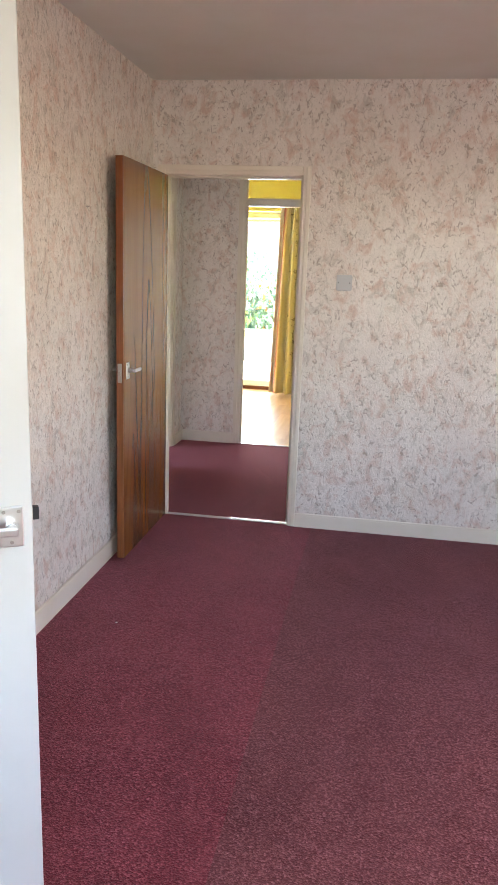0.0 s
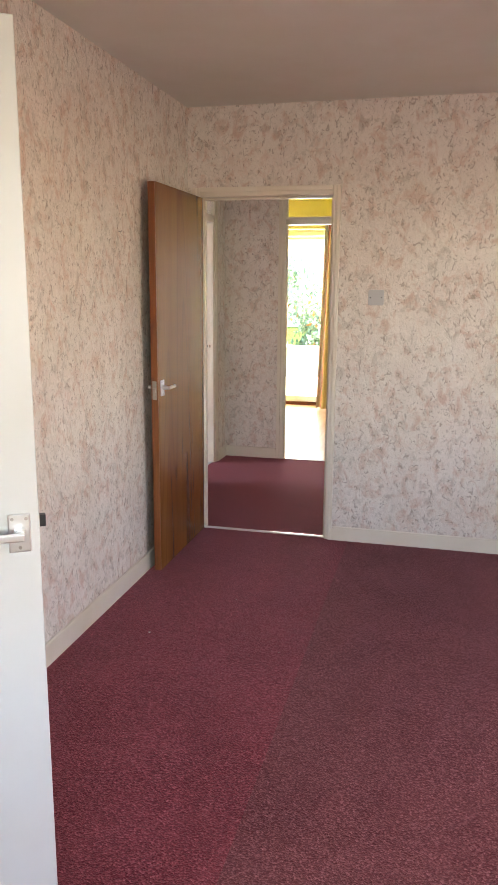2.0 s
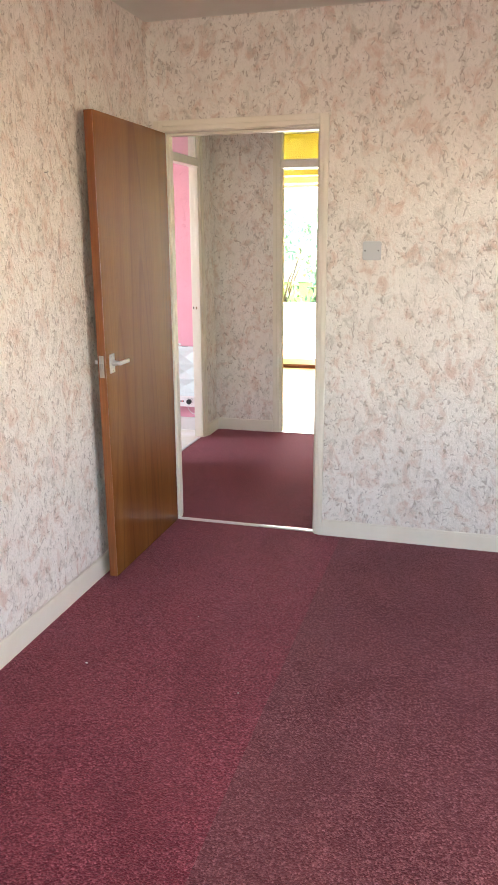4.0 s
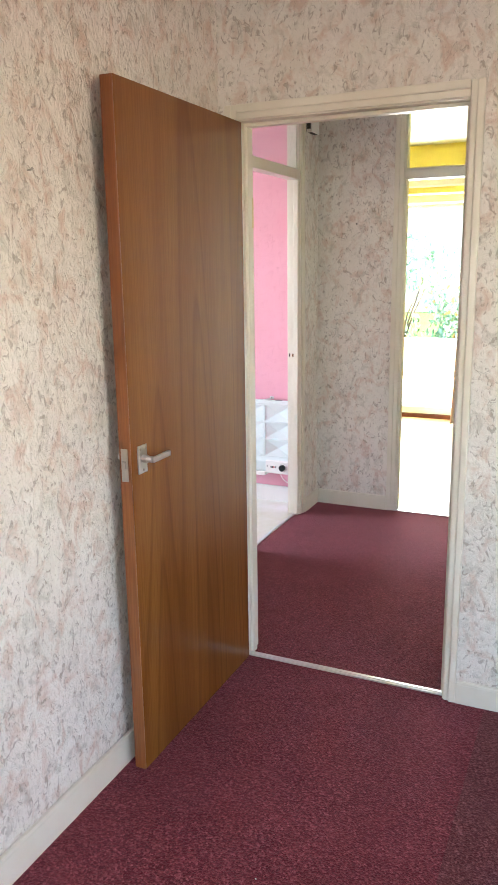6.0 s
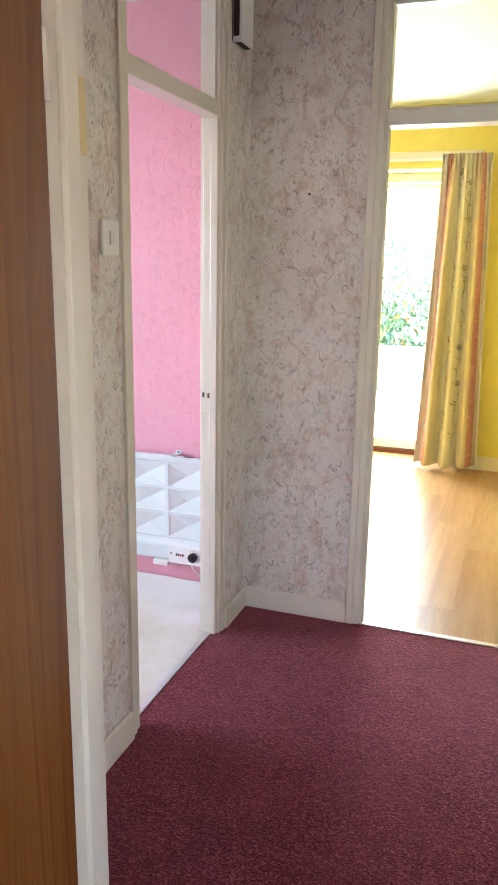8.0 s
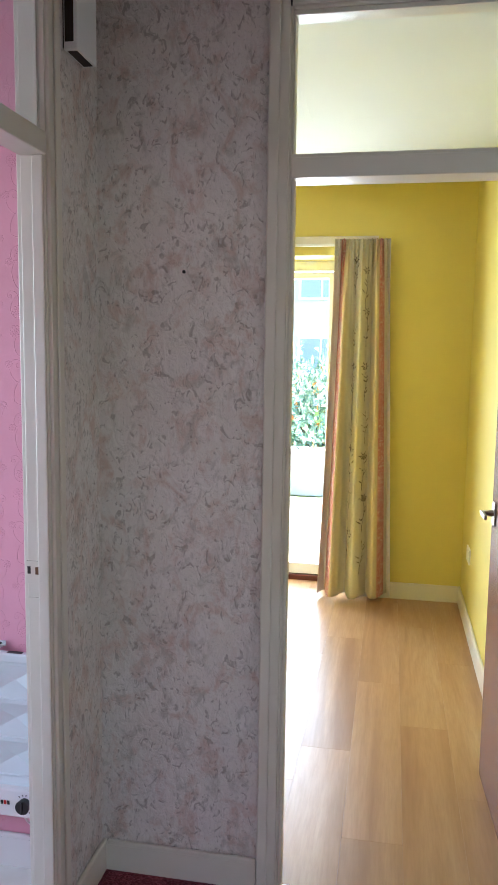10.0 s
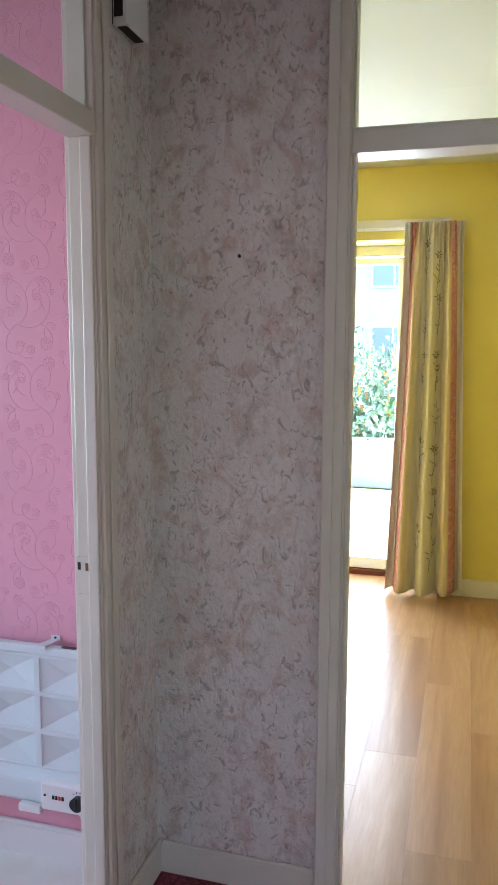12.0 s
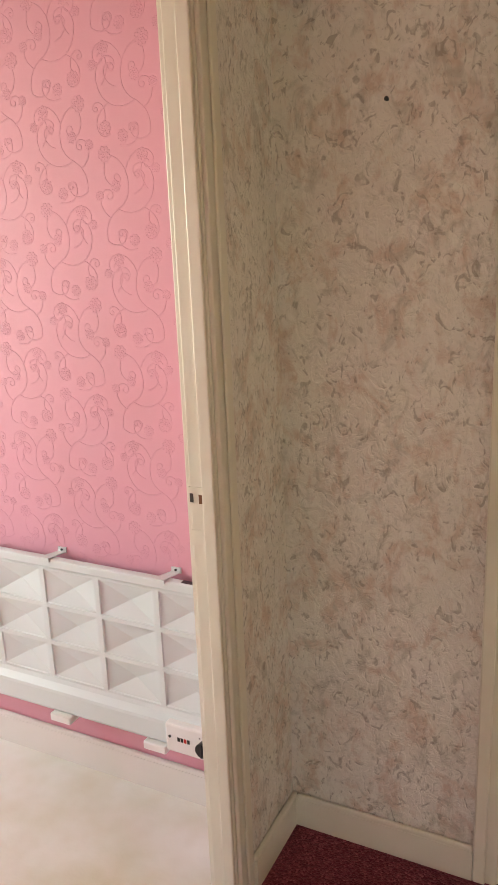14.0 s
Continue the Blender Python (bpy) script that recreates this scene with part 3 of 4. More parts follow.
# ---- loft hatch ----
hatch = thing("loft_hatch", (0.402, 1.35, H), "glossy white painted loft hatch in a thick moulded surround", "loft hatch", kind="structure")
HX0, HX1, HY0, HY1 = 0.090, 0.714, 0.955, 1.751
part("panel", boxes((HX0 + 0.002, HX1 - 0.002, HY0 + 0.002, HY1 - 0.002, H - 0.012, H + 0.012, 0.003)), WHITE, hatch, "glossy white hatch panel")


def hatch_bar(p0, p1, inner, outer, axis):
    """One side of the surround: square at the panel, rounded underneath, mitred at its ends."""
    prof = [(0.0, 0.0), (0.0, -0.030), (0.25, -0.036), (0.42, -0.048), (0.65, -0.058), (0.88, -0.054), (1.0, -0.030), (1.0, 0.0)]
    bm = bmesh.new()
    rings = []
    w = abs(outer - inner)
    for end, sgn in ((p0, -1), (p1, 1)):
        ring = []
        for f, dz in prof:
            q = inner + (outer - inner) * f
            p = end + sgn * 0.07 * f
            ring.append(bm.verts.new((p, q, H + dz) if axis == "x" else (q, p, H + dz)))
        rings.append(ring)
    for k in range(len(prof)):
        k2 = (k + 1) % len(prof)
        bm.faces.new((rings[0][k], rings[0][k2], rings[1][k2], rings[1][k])).smooth = 0 < k < 6
    bm.faces.new(rings[0])
    bm.faces.new(rings[1][::-1])
    part("surround_bar", bm, WHITE, hatch, "glossy white moulded surround")


hatch_bar(HX0, HX1, HY1, HY1 + 0.165, "x")
hatch_bar(HX0, HX1, HY0, HY0 - 0.07, "x")
hatch_bar(HY0, HY1, HX0, HX0 - 0.07, "y")
hatch_bar(HY0, HY1, HX1, HX1 + 0.07, "y")

# ---- small fixtures ----


def rounded_plate(x0, x1, z0, z1, y0, y1, corner):
    """A thin plate on a wall that faces y, with rounded corners and a softened rim."""
    bm = bmesh.new()
    box(bm, x0, x1, y0, y1, z0, z1)
    bm.edges.ensure_lookup_table()
    bmesh.ops.bevel(bm, geom=[e for e in bm.edges if abs(e.verts[0].co.y - e.verts[1].co.y) > 1e-4], offset=corner, segments=5, profile=0.5, affect="EDGES")
    front = [e for e in bm.edges if all(abs(q.co.y - y0) < 1e-5 for q in e.verts)]
    bmesh.ops.bevel(bm, geom=front, offset=0.003, segments=3, profile=0.5, affect="EDGES")
    return bm


plate = thing("blank_plate", (1.1, 0, 1.43), "pale grey blanking plate with two dark screws on wallpaper", "wall plate")
part("cover", rounded_plate(1.057, 1.143, 1.393, 1.479, -0.009, 0.002, 0.009), material("pale_grey_plate", (0.50, 0.51, 0.515), 0.22)[0], plate)
for sx in (1.069, 1.130):
    bm = bmesh.new()
    disc(bm, sx, -0.0093, 1.436, 0.0032, 0.0016)
    part("screw", bm, BLACK, plate, "dark recessed screw")

hook = bmesh.new()
tube(hook, [(-0.004, -1.010, 1.738), (0.010, -1.010, 1.738), (0.016, -1.010, 1.742)], [0.002, 0.002, 0.0035], 8)
tagged(mesh_object("wall_hook", hook, STEEL), "tiny steel picture screw in the wallpaper", "hook")
nail = bmesh.new()
tube(nail, [(-0.118, HALL_N + 0.004, 1.751), (-0.118, HALL_N - 0.008, 1.752)], [0.003, 0.0048], 8)
tagged(mesh_object("nail", nail, BLACK), "small dark nail in the hall wallpaper", "nail")

chime = thing("door_chime", (HALL_W, 1.89, 2.25), "aged cream door chime box high on the hall wall", "door chime")
part("cover", boxes((HALL_W + 0.004, HALL_W + 0.040, 1.835, 1.955, 2.252, 2.420, 0.003)), PLASTIC, chime)
part("back_plate", boxes((HALL_W - 0.001, HALL_W + 0.004, 1.841, 1.949, 2.258, 2.414)), BLACK, chime)
# solid dark slabs: shade of the side slot and of the underside
part("slot_shade", boxes((HALL_W + 0.008, HALL_W + 0.030, 1.8342, 1.841, 2.270, 2.408)), DARKHOLE, chime, "dark slab for shade at slot and underside")
part("slot_shade", boxes((HALL_W + 0.010, HALL_W + 0.034, 1.845, 1.945, 2.2512, 2.256)), DARKHOLE, chime, "dark slab for shade at slot and underside")

switch = thing("light_switch", (HALL_W, 0.935, 1.55), "cream rounded light switch on hall wallpaper", "light switch")
part("cover", boxes((HALL_W - 0.001, HALL_W + 0.011, 0.892, 0.978, 1.508, 1.600, 0.004)), PLASTIC, switch)
part("rocker", boxes((HALL_W + 0.010, HALL_W + 0.016, 0.923, 0.947, 1.535, 1.572, 0.002)), PLASTIC, switch)

socket = thing("wall_socket", (YEL_E, 4.45, 0.41), "cream socket plate on the yellow side wall", "socket")
part("cover", boxes((YEL_E - 0.009, YEL_E + 0.001, 4.38, 4.525, 0.37, 0.456, 0.003)), PLASTIC, socket)
part("switch_rocker", boxes((YEL_E - 0.012, YEL_E - 0.008, 4.41, 4.425, 0.425, 0.442, 0.001)), PLASTIC, socket)
part("switch_rocker", boxes((YEL_E - 0.012, YEL_E - 0.008, 4.48, 4.495, 0.425, 0.442, 0.001)), PLASTIC, socket)

# white oval ornament high on the pink wall
orn = thing("wall_mirror", (-1.19, PINK_N, 2.12), "small white-framed dark oval mirror high on pink wall", "mirror")


def oval(bm, cx, cz, rx, rz, y0, y1, hole=0.0, n=40):
    """A flat oval plate, or a ring where hole is given, between y0 (front) and y1."""
    def ring(f, y):
        return [bm.verts.new((cx + rx * f * math.cos(k * math.tau / n), y, cz + rz * f * math.sin(k * math.tau / n) - 0.25 * rz * f * (1 - math.cos(k * math.tau / n)))) for k in range(n)]
    fo, fm, bo = ring(0.97, y0), ring(1.0, (y0 + y1) / 2), ring(1.0, y1)
    pairs = [(fo, fm), (fm, bo)]
    if hole:
        fi, bi = ring(hole, y0), ring(hole, y1)
        pairs += [(fi, fo), (bo, bi), (bi, fi)]
    else:
        bm.faces.new(fo)
        bm.faces.new(bo[::-1])
    for a, b in pairs:
        for k in range(n):
            bm.faces.new((a[k], a[(k + 1) % n], b[(k + 1) % n], b[k])).smooth = True


bm = bmesh.new()
oval(bm, -1.190, 2.125, 0.125, 0.042, PINK_N - 0.016, PINK_N, 0.80)
part("frame", bm, WHITE, orn)
bm = bmesh.new()
oval(bm, -1.190, 2.125, 0.103, 0.035, PINK_N - 0.009, PINK_N, 0.0)
# reflection of the dim hall is put in as a near-black colour
part("glass", bm, material("mirror_painted_dark", (0.015, 0.008, 0.008), 0.25, 0.0)[0], orn, "glass painted near-black like a dim reflection")

# ---- panel heater ----
heater = thing("panel_heater", (-0.96, 2.0, 0.2), "white enamelled electric panel heater with embossed pyramid cells", "heater")
HF = 1.983           # front of its ribs
XS = [-1.466, -1.275, -1.084, -0.894, -0.703, -0.515]
ZS = [0.292, 0.408, 0.524, 0.640]
RIB = 0.008


def heater_front():
    """Grid of recessed pyramids between ribs."""
    bm = bmesh.new()
    for i in range(5):
        for k in range(3):
            x0, x1, z0, z1 = XS[i] + RIB, XS[i + 1] - RIB, ZS[k] + RIB * 0.8, ZS[k + 1] - RIB * 0.8
            outer = [bm.verts.new((x, HF, z)) for x, z in ((XS[i], ZS[k]), (XS[i + 1], ZS[k]), (XS[i + 1], ZS[k + 1]), (XS[i], ZS[k + 1]))]
            rim = [bm.verts.new((x, HF, z)) for x, z in ((x0, z0), (x1, z0), (x1, z1), (x0, z1))]
            low = [bm.verts.new((x, HF + 0.004, z)) for x, z in ((x0 + 0.002, z0 + 0.002), (x1 - 0.002, z0 + 0.002), (x1 - 0.002, z1 - 0.002), (x0 + 0.002, z1 - 0.002))]
            apex = bm.verts.new(((x0 + x1) / 2, HF + 0.021, (z0 + z1) / 2))
            for a in range(4):
                b = (a + 1) % 4
                bm.faces.new((outer[a], outer[b], rim[b], rim[a]))
                bm.faces.new((rim[a], rim[b], low[b], low[a]))
                bm.faces.new((low[a], low[b], apex))
    bmesh.ops.remove_doubles(bm, verts=bm.verts, dist=0.0002)
    return bm


part("grille", heater_front(), ENAMEL, heater, "embossed white pyramid cells")
HX = (-1.478, -0.497)
bm = bmesh.new()
box(bm, HX[0], HX[1], HF - 0.002, HF + 0.024, 0.640, 0.668, 0.005)
box(bm, HX[0], XS[0], HF - 0.001, HF + 0.030, 0.26, 0.640, 0.003)
box(bm, HX[0] + 0.002, HX[1] - 0.002, HF + 0.024, HF + 0.030, 0.19, 0.662)
part("casing", bm, ENAMEL, heater)
bm = bmesh.new()
# sloping shelf and lower fascia
ring0, ring1 = [], []
for ring, x in ((ring0, HX[0]), (ring1, HX[1])):
    for y, z in ((HF + 0.028, 0.292), (HF + 0.002, 0.292), (HF - 0.004, 0.280), (HF - 0.018, 0.264), (HF - 0.020, 0.256), (HF - 0.020, 0.205), (HF - 0.012, 0.193), (HF + 0.028, 0.193)):
        ring.append(bm.verts.new((x, y, z)))
for k in range(8):
    bm.faces.new((ring0[k], ring0[(k + 1) % 8], ring1[(k + 1) % 8], ring1[k]))
bm.faces.new(ring0)
bm.faces.new(ring1[::-1])
part("lower_fascia", bm, ENAMEL, heater)
ctl = part("control_box", boxes((-0.683, -0.513, HF - 0.032, HF + 0.02, 0.188, 0.273, 0.006)), PLASTIC, heater, "white plastic control box")
CF = HF - 0.032
bm = bmesh.new()
disc(bm, -0.559, CF - 0.010, 0.233, 0.021, 0.020, 22)
box(bm, -0.562, -0.556, CF - 0.026, CF - 0.016, 0.215, 0.251, 0.002)
part("dial", bm, BLACK, ctl, "black ribbed dial")
for k in range(12):
    a = radians(-40 + k * 24)
    bm = bmesh.new()
    box(bm, -0.0012, 0.0012, CF - 0.0008, CF + 0.001, 0.0245, 0.0295)
    bm.transform(Matrix.Translation((-0.559, 0, 0.233)) @ Matrix.Rotation(a, 4, "Y"))
    part("dial_mark", bm, BLACK, ctl)
bm = bmesh.new()
disc(bm, -0.668, CF - 0.001, 0.236, 0.004, 0.003)
part("indicator", bm, BLACK, ctl)
for k, mat in enumerate((BLACK, BLACK, REDINK, BLACK)):
    x = -0.645 + k * 0.010
    part("badge_bar", boxes((x, x + 0.0075, CF - 0.0008, CF + 0.001, 0.226, 0.238)), mat, ctl)
for x in (-0.722, -1.047):
    bk = part("foot_bracket", boxes((x - 0.038, x + 0.034, HF - 0.030, HF + 0.030, 0.168, 0.192, 0.004)), PLASTIC, heater, "white plastic foot bracket")
    part("bracket_strap", boxes((x + 0.032, x + 0.075, HF + 0.030, PINK_N, 0.180, 0.185)), ENAMEL, bk)
    part("bracket_strap", boxes((x - 0.075, x - 0.036, HF + 0.026, PINK_N, 0.180, 0.185)), ENAMEL, bk)
for x in (-0.684, -1.060):
    bm = bmesh.new()
    q = [bm.verts.new(c) for c in ((x - 0.020, HF - 0.004, 0.6690), (x + 0.014, HF - 0.004, 0.6690), (x + 0.030, PINK_N - 0.003, 0.671), (x + 0.006, PINK_N - 0.003, 0.671),
                                   (x - 0.020, HF - 0.004, 0.6720), (x + 0.014, HF - 0.004, 0.6720), (x + 0.030, PINK_N - 0.003, 0.674), (x + 0.006, PINK_N - 0.003, 0.674))]
    for f in ((0, 1, 2, 3), (7, 6, 5, 4), (0, 4, 5, 1), (1, 5, 6, 2), (2, 6, 7, 3), (3, 7, 4, 0)):
        bm.faces.new([q[i] for i in f])
    box(bm, x - 0.020, x + 0.014, HF - 0.006, HF - 0.002, 0.660, 0.6720)
    box(bm, x + 0.004, x + 0.032, PINK_N - 0.005, PINK_N, 0.670, 0.685)
    bk = part("top_bracket", bm, ENAMEL, heater, "bent white wall bracket")
    bm = bmesh.new()
    disc(bm, x + 0.018, PINK_N - 0.006, 0.679, 0.0035, 0.003)
    part("screw", bm, BLACK, bk)
part("top_vent", boxes((-0.625, -0.580, HF + 0.004, HF + 0.018, 0.6665, 0.6695)), BLACK, heater, "dark vent slot")
bm = bmesh.new()
tube(bm, [(-0.593, HF + 0.015, 0.192), (-0.593, HF + 0.02, 0.165), (-0.580, HF + 0.025, 0.140), (-0.555, HF + 0.029, 0.120), (-0.52, HF + 0.030, 0.113), (-0.490, HF + 0.030, 0.115)], 0.0035, 8)
part("cable", bm, PLASTIC, heater, "white mains cable")

# ---- garden door in the yellow room ----
pd = thing("garden_door", (-0.66, 5.15, 0.0), "white glazed garden door in a cream frame over a red sill", "glazed door", kind="structure")
FY0, FY1 = 5.130, 5.200
frame_bars(pd, "frame_bar", ((WIN[0], WIN[1], FY0, FY1, 2.083, WIN[2]),), WHITE, 0.004)
frame_bars(pd, "frame_bar", ((WIN[0], WIN[0] + 0.06, FY0, FY1, 0.036, 2.083), (0.170, WIN[1], FY0, FY1, 0.036, 2.083)), WHITE, 0.004)
part("sill", boxes((WIN[0], WIN[1], FY0 - 0.012, FY1 + 0.06, -0.03, 0.036, 0.005)), REDWOOD, pd, "dark red stained wooden sill")
part("frame_mullion", boxes((-0.895, -0.825, FY0, FY1, 0.036, 2.081, 0.004)), WHITE, pd)
for x0, x1, lab in ((-0.820, 0.165, "door_leaf"), (WIN[0] + 0.062, -0.900, "fixed_light")):
    lf = new(lab)
    lf.parent = pd
    lf.matrix_parent_inverse = pd.matrix_basis.inverted()
    for s in ((x0, x0 + 0.11, 0.040, 2.076), (x1 - 0.150 if lab == "door_leaf" else x1 - 0.11, x1, 0.040, 2.076)):
        part("stile", boxes((s[0], s[1], FY0 + 0.008, FY1 - 0.006, s[2], s[3], 0.005)), UPVC, lf)
    xi = x1 - (0.150 if lab == "door_leaf" else 0.11)
    part("rail", boxes((x0 + 0.11, xi, FY0 + 0.008, FY1 - 0.006, 2.035, 2.076, 0.005)), UPVC, lf)
    part("rail", boxes((x0 + 0.11, xi, FY0 + 0.008, FY1 - 0.006, 0.040, 0.115, 0.005)), UPVC, lf)
    pane = part("pane", boxes((x0 + 0.105, xi + 0.005, FY0 + 0.030, FY0 + 0.036, 0.110, 2.04)), GLASS, lf)
    pane.visible_shadow = False
    if lab == "door_leaf":
        bm = bmesh.new()
        tube(bm, [(0.057, FY0 + 0.010, 1.20), (0.057, FY0 - 0.03, 1.20), (0.049, FY0 - 0.036, 1.202), (-0.015, FY0 - 0.036, 1.205)], 0.008, 10)
        box(bm, 0.042, 0.072, FY0 - 0.002, FY0 + 0.009, 1.08, 1.27, 0.004)
        part("handle", bm, UPVC, lf, "white lever handle")

bt = boxes((-1.765, 0.335, YEL_N - 0.022, YEL_N, 2.216, 2.262, 0.003))
bt = tagged(mesh_object("curtain_batten", bt, GLOSS), "cream painted batten above the garden door", "curtain batten")
bm = boxes((-1.745, 0.395, YEL_N - 0.034, YEL_N - 0.022, 2.200, 2.216, 0.002))
tagged(mesh_object("curtain_track", bm, PLASTIC), "slim white curtain track under the batten", "curtain track")

# ---- curtain ----
CT, CB = 2.236, 0.022


def curtain_point(u, v, lift=0.0):
    """A point of the cloth: u across from the window side, v down from the heading."""
    left = 0.076 + (0.010 - 0.076) * v ** 1.3
    right = 0.408 + (0.486 - 0.408) * v
    x = left + (right - left) * u
    head = max(0.0, 1 - v / 0.16)
    body = min(1.0, v / 0.12)
    w = math.sin(math.tau * (3.6 * u + 0.10 * math.sin(2.2 * v)) - 0.7)
    y = 0.062 * body * (abs(w) ** 0.7 * (1 if w > 0 else -1)) * (0.75 + 0.3 * v)
    y += 0.012 * body * math.sin(math.tau * (7.3 * u + 0.12 * v) + 1.0) * (1 - 0.4 * v)
    y += 0.060 * head * abs(math.sin(math.tau * 6.0 * u)) ** 0.5 - 0.025 * head
    y += 0.004 * math.sin(9 * v + 5 * u)
    x += 0.010 * body * math.cos(math.tau * 3.6 * u - 0.7) * (0.5 + 0.5 * v)
    z = CT + (CB - CT) * v + 0.006 * math.sin(7 * u + 1) * v + 0.012 * u * v
    return Vector((x, 4.770 + y - lift, z))


curtain_mat, ct, cb = material("striped_sprig_curtain_cloth", rough=0.9)
cuv = ct.nodes.new("ShaderNodeUVMap")
sep = ct.nodes.new("ShaderNodeSeparateXYZ")
ct.links.new(cuv.outputs[0], sep.inputs[0])
cr = ct.nodes.new("ShaderNodeValToRGB")
cr.color_ramp.interpolation = "LINEAR"
CREAM, GOLD, CORAL, LINING = (0.74, 0.68, 0.50), (0.66, 0.54, 0.33), (0.58, 0.17, 0.15), (0.84, 0.83, 0.80)
bands = [(0.0, LINING), (0.105, LINING), (0.115, CORAL), (0.190, CORAL), (0.20, GOLD), (0.25, GOLD), (0.28, CREAM), (0.66, CREAM), (0.69, GOLD), (0.795, GOLD), (0.805, CORAL), (0.865, CORAL), (0.875, CREAM), (0.92, CREAM), (1.0, LINING)]
while len(cr.color_ramp.elements) < len(bands):
    cr.color_ramp.elements.new(0.5)
for e, (p, c) in zip(cr.color_ramp.elements, bands):
    e.position, e.color = p, (*c, 1)
ct.links.new(sep.outputs[0], cr.inputs[0])
cm = ct.nodes.new("ShaderNodeMapping")
cm.inputs["Scale"].default_value = (45, 200, 1)
ct.links.new(cuv.outputs[0], cm.inputs[0])
fig = noise_tex(ct, cm.outputs[0], 1.0, 3.0, 0.6, 1.2)
iscoral = ct.nodes.new("ShaderNodeValToRGB")
iscoral.color_ramp.interpolation = "CONSTANT"
ib = [(0.0, 0), (0.11, 1), (0.195, 0), (0.80, 1), (0.87, 0)]
while len(iscoral.color_ramp.elements) < len(ib):
    iscoral.color_ramp.elements.new(0.5)
for e, (p, c) in zip(iscoral.color_ramp.elements, ib):
    e.position, e.color = p, (c, c, c, 1)
ct.links.new(sep.outputs[0], iscoral.inputs[0])
lace = math_node(ct, "MULTIPLY", ramp(ct, fig, (0.48, gray(0.0)), (0.60, gray(0.65))), iscoral.outputs[0])
cc = mix(ct, lace, cr.outputs[0], (0.74, 0.60, 0.50))
weave = noise_tex(ct, coords(ct, (1, 1, 1)), 420.0, 2.0, 0.6)
cc = mix(ct, ramp(ct, weave, (0.3, gray(0.25)), (0.7, gray(0.0))), cc, (0.30, 0.22, 0.10))
ct.links.new(cc, cb.inputs["Base Color"])
bump(ct, cb, weave, 0.25, 0.001)
cb.inputs["Sheen Weight"].default_value = 0.2
PRINT = material("dark_printed_sprig", (0.11, 0.075, 0.03), 0.9)[0]
PRINT2 = material("olive_printed_leaf", (0.27, 0.22, 0.08), 0.9)[0]

curtain = thing("curtain", (0.24, 4.77, CB), "cream floor-length curtain with coral bands and printed brown sprigs", "curtain")
bm = bmesh.new()
uvl = bm.loops.layers.uv.new("UVMap")
NU, NV = 150, 70
grid = [[bm.verts.new(curtain_point(i / NU, j / NV)) for i in range(NU + 1)] for j in range(NV + 1)]
for j in range(NV):
    for i in range(NU):
        f = bm.faces.new((grid[j][i], grid[j + 1][i], grid[j + 1][i + 1], grid[j][i + 1]))
        f.smooth = True
        for lp_, (a, b) in zip(f.loops, ((i, j), (i, j + 1), (i + 1, j + 1), (i + 1, j))):
            lp_[uvl].uv = (a / NU, 1 - b / NV)
drape = part("cloth", bm, curtain_mat, curtain)
sol = drape.modifiers.new("cloth_thickness", "SOLIDIFY")
sol.thickness, sol.offset = 0.0012, 0.0

rng = random.Random(11)


def leaf_on(bm, u, v, du, dv, length, width):
    """One printed leaf lying on the cloth, from (u, v) along (du, dv)."""
    pts = []
    for s, w in ((0.0, 0.0), (0.35, 1.0), (0.7, 0.75), (1.0, 0.0)):
        cu, cv = u + du * length * s, v + dv * length * s
        pts.append((cu - dv * width * w * 4.5, cv + du * width * w / 4.5, cu + dv * width * w * 4.5, cv - du * width * w / 4.5))
    a = bm.verts.new(curtain_point(pts[0][0], pts[0][1], 0.0035))
    prev = (a, a)
    for p in pts[1:]:
        c = (bm.verts.new(curtain_point(p[0], p[1], 0.0035)), bm.verts.new(curtain_point(p[2], p[3], 0.0035)))
        if prev[0] is prev[1]:
            bm.faces.new((prev[0], c[0], c[1]))
        else:
            bm.faces.new((prev[0], c[0], c[1], prev[1]))
        prev = c


for su, v0, kind in [(0.40, 0.10, 0), (0.40, 0.27, 1), (0.41, 0.39, 2), (0.40, 0.52, 1), (0.41, 0.62, 0), (0.40, 0.73, 1), (0.42, 0.86, 2),
                     (0.575, 0.13, 2), (0.58, 0.24, 0), (0.57, 0.39, 2), (0.58, 0.51, 1), (0.57, 0.64, 0), (0.58, 0.76, 2), (0.57, 0.88, 1)]:
    bm = bmesh.new()
    lean = rng.uniform(-0.25, 0.25)
    for k in range(9):
        s = k / 8
        u, v = su + lean * 0.05 * s + 0.012 * math.sin(5 * s), v0 + 0.085 * (s - 0.5)
        leaf_on(bm, u, v, 0.0, 1.0, 0.0125, 0.0007)
        if (k * 5 + kind) % 3 != 0 and 0 < k < 8:
            for sg in ((-1, 1), (1,), (-1,))[rng.randrange(3)]:
                leaf_on(bm, u, v, sg * 1.0, -0.28, rng.uniform(0.03, 0.06), rng.uniform(0.002, 0.005))
    if kind != 1:
        for a in range(6):
            leaf_on(bm, su, v0 - 0.045, math.cos(a * 1.047), math.sin(a * 1.047) * 0.22, 0.06, 0.006)
    part("printed_sprig", bm, PRINT if kind != 1 else PRINT2, drape, "printed brown sprig")

# ---- embossed scrolls on the pink wall ----


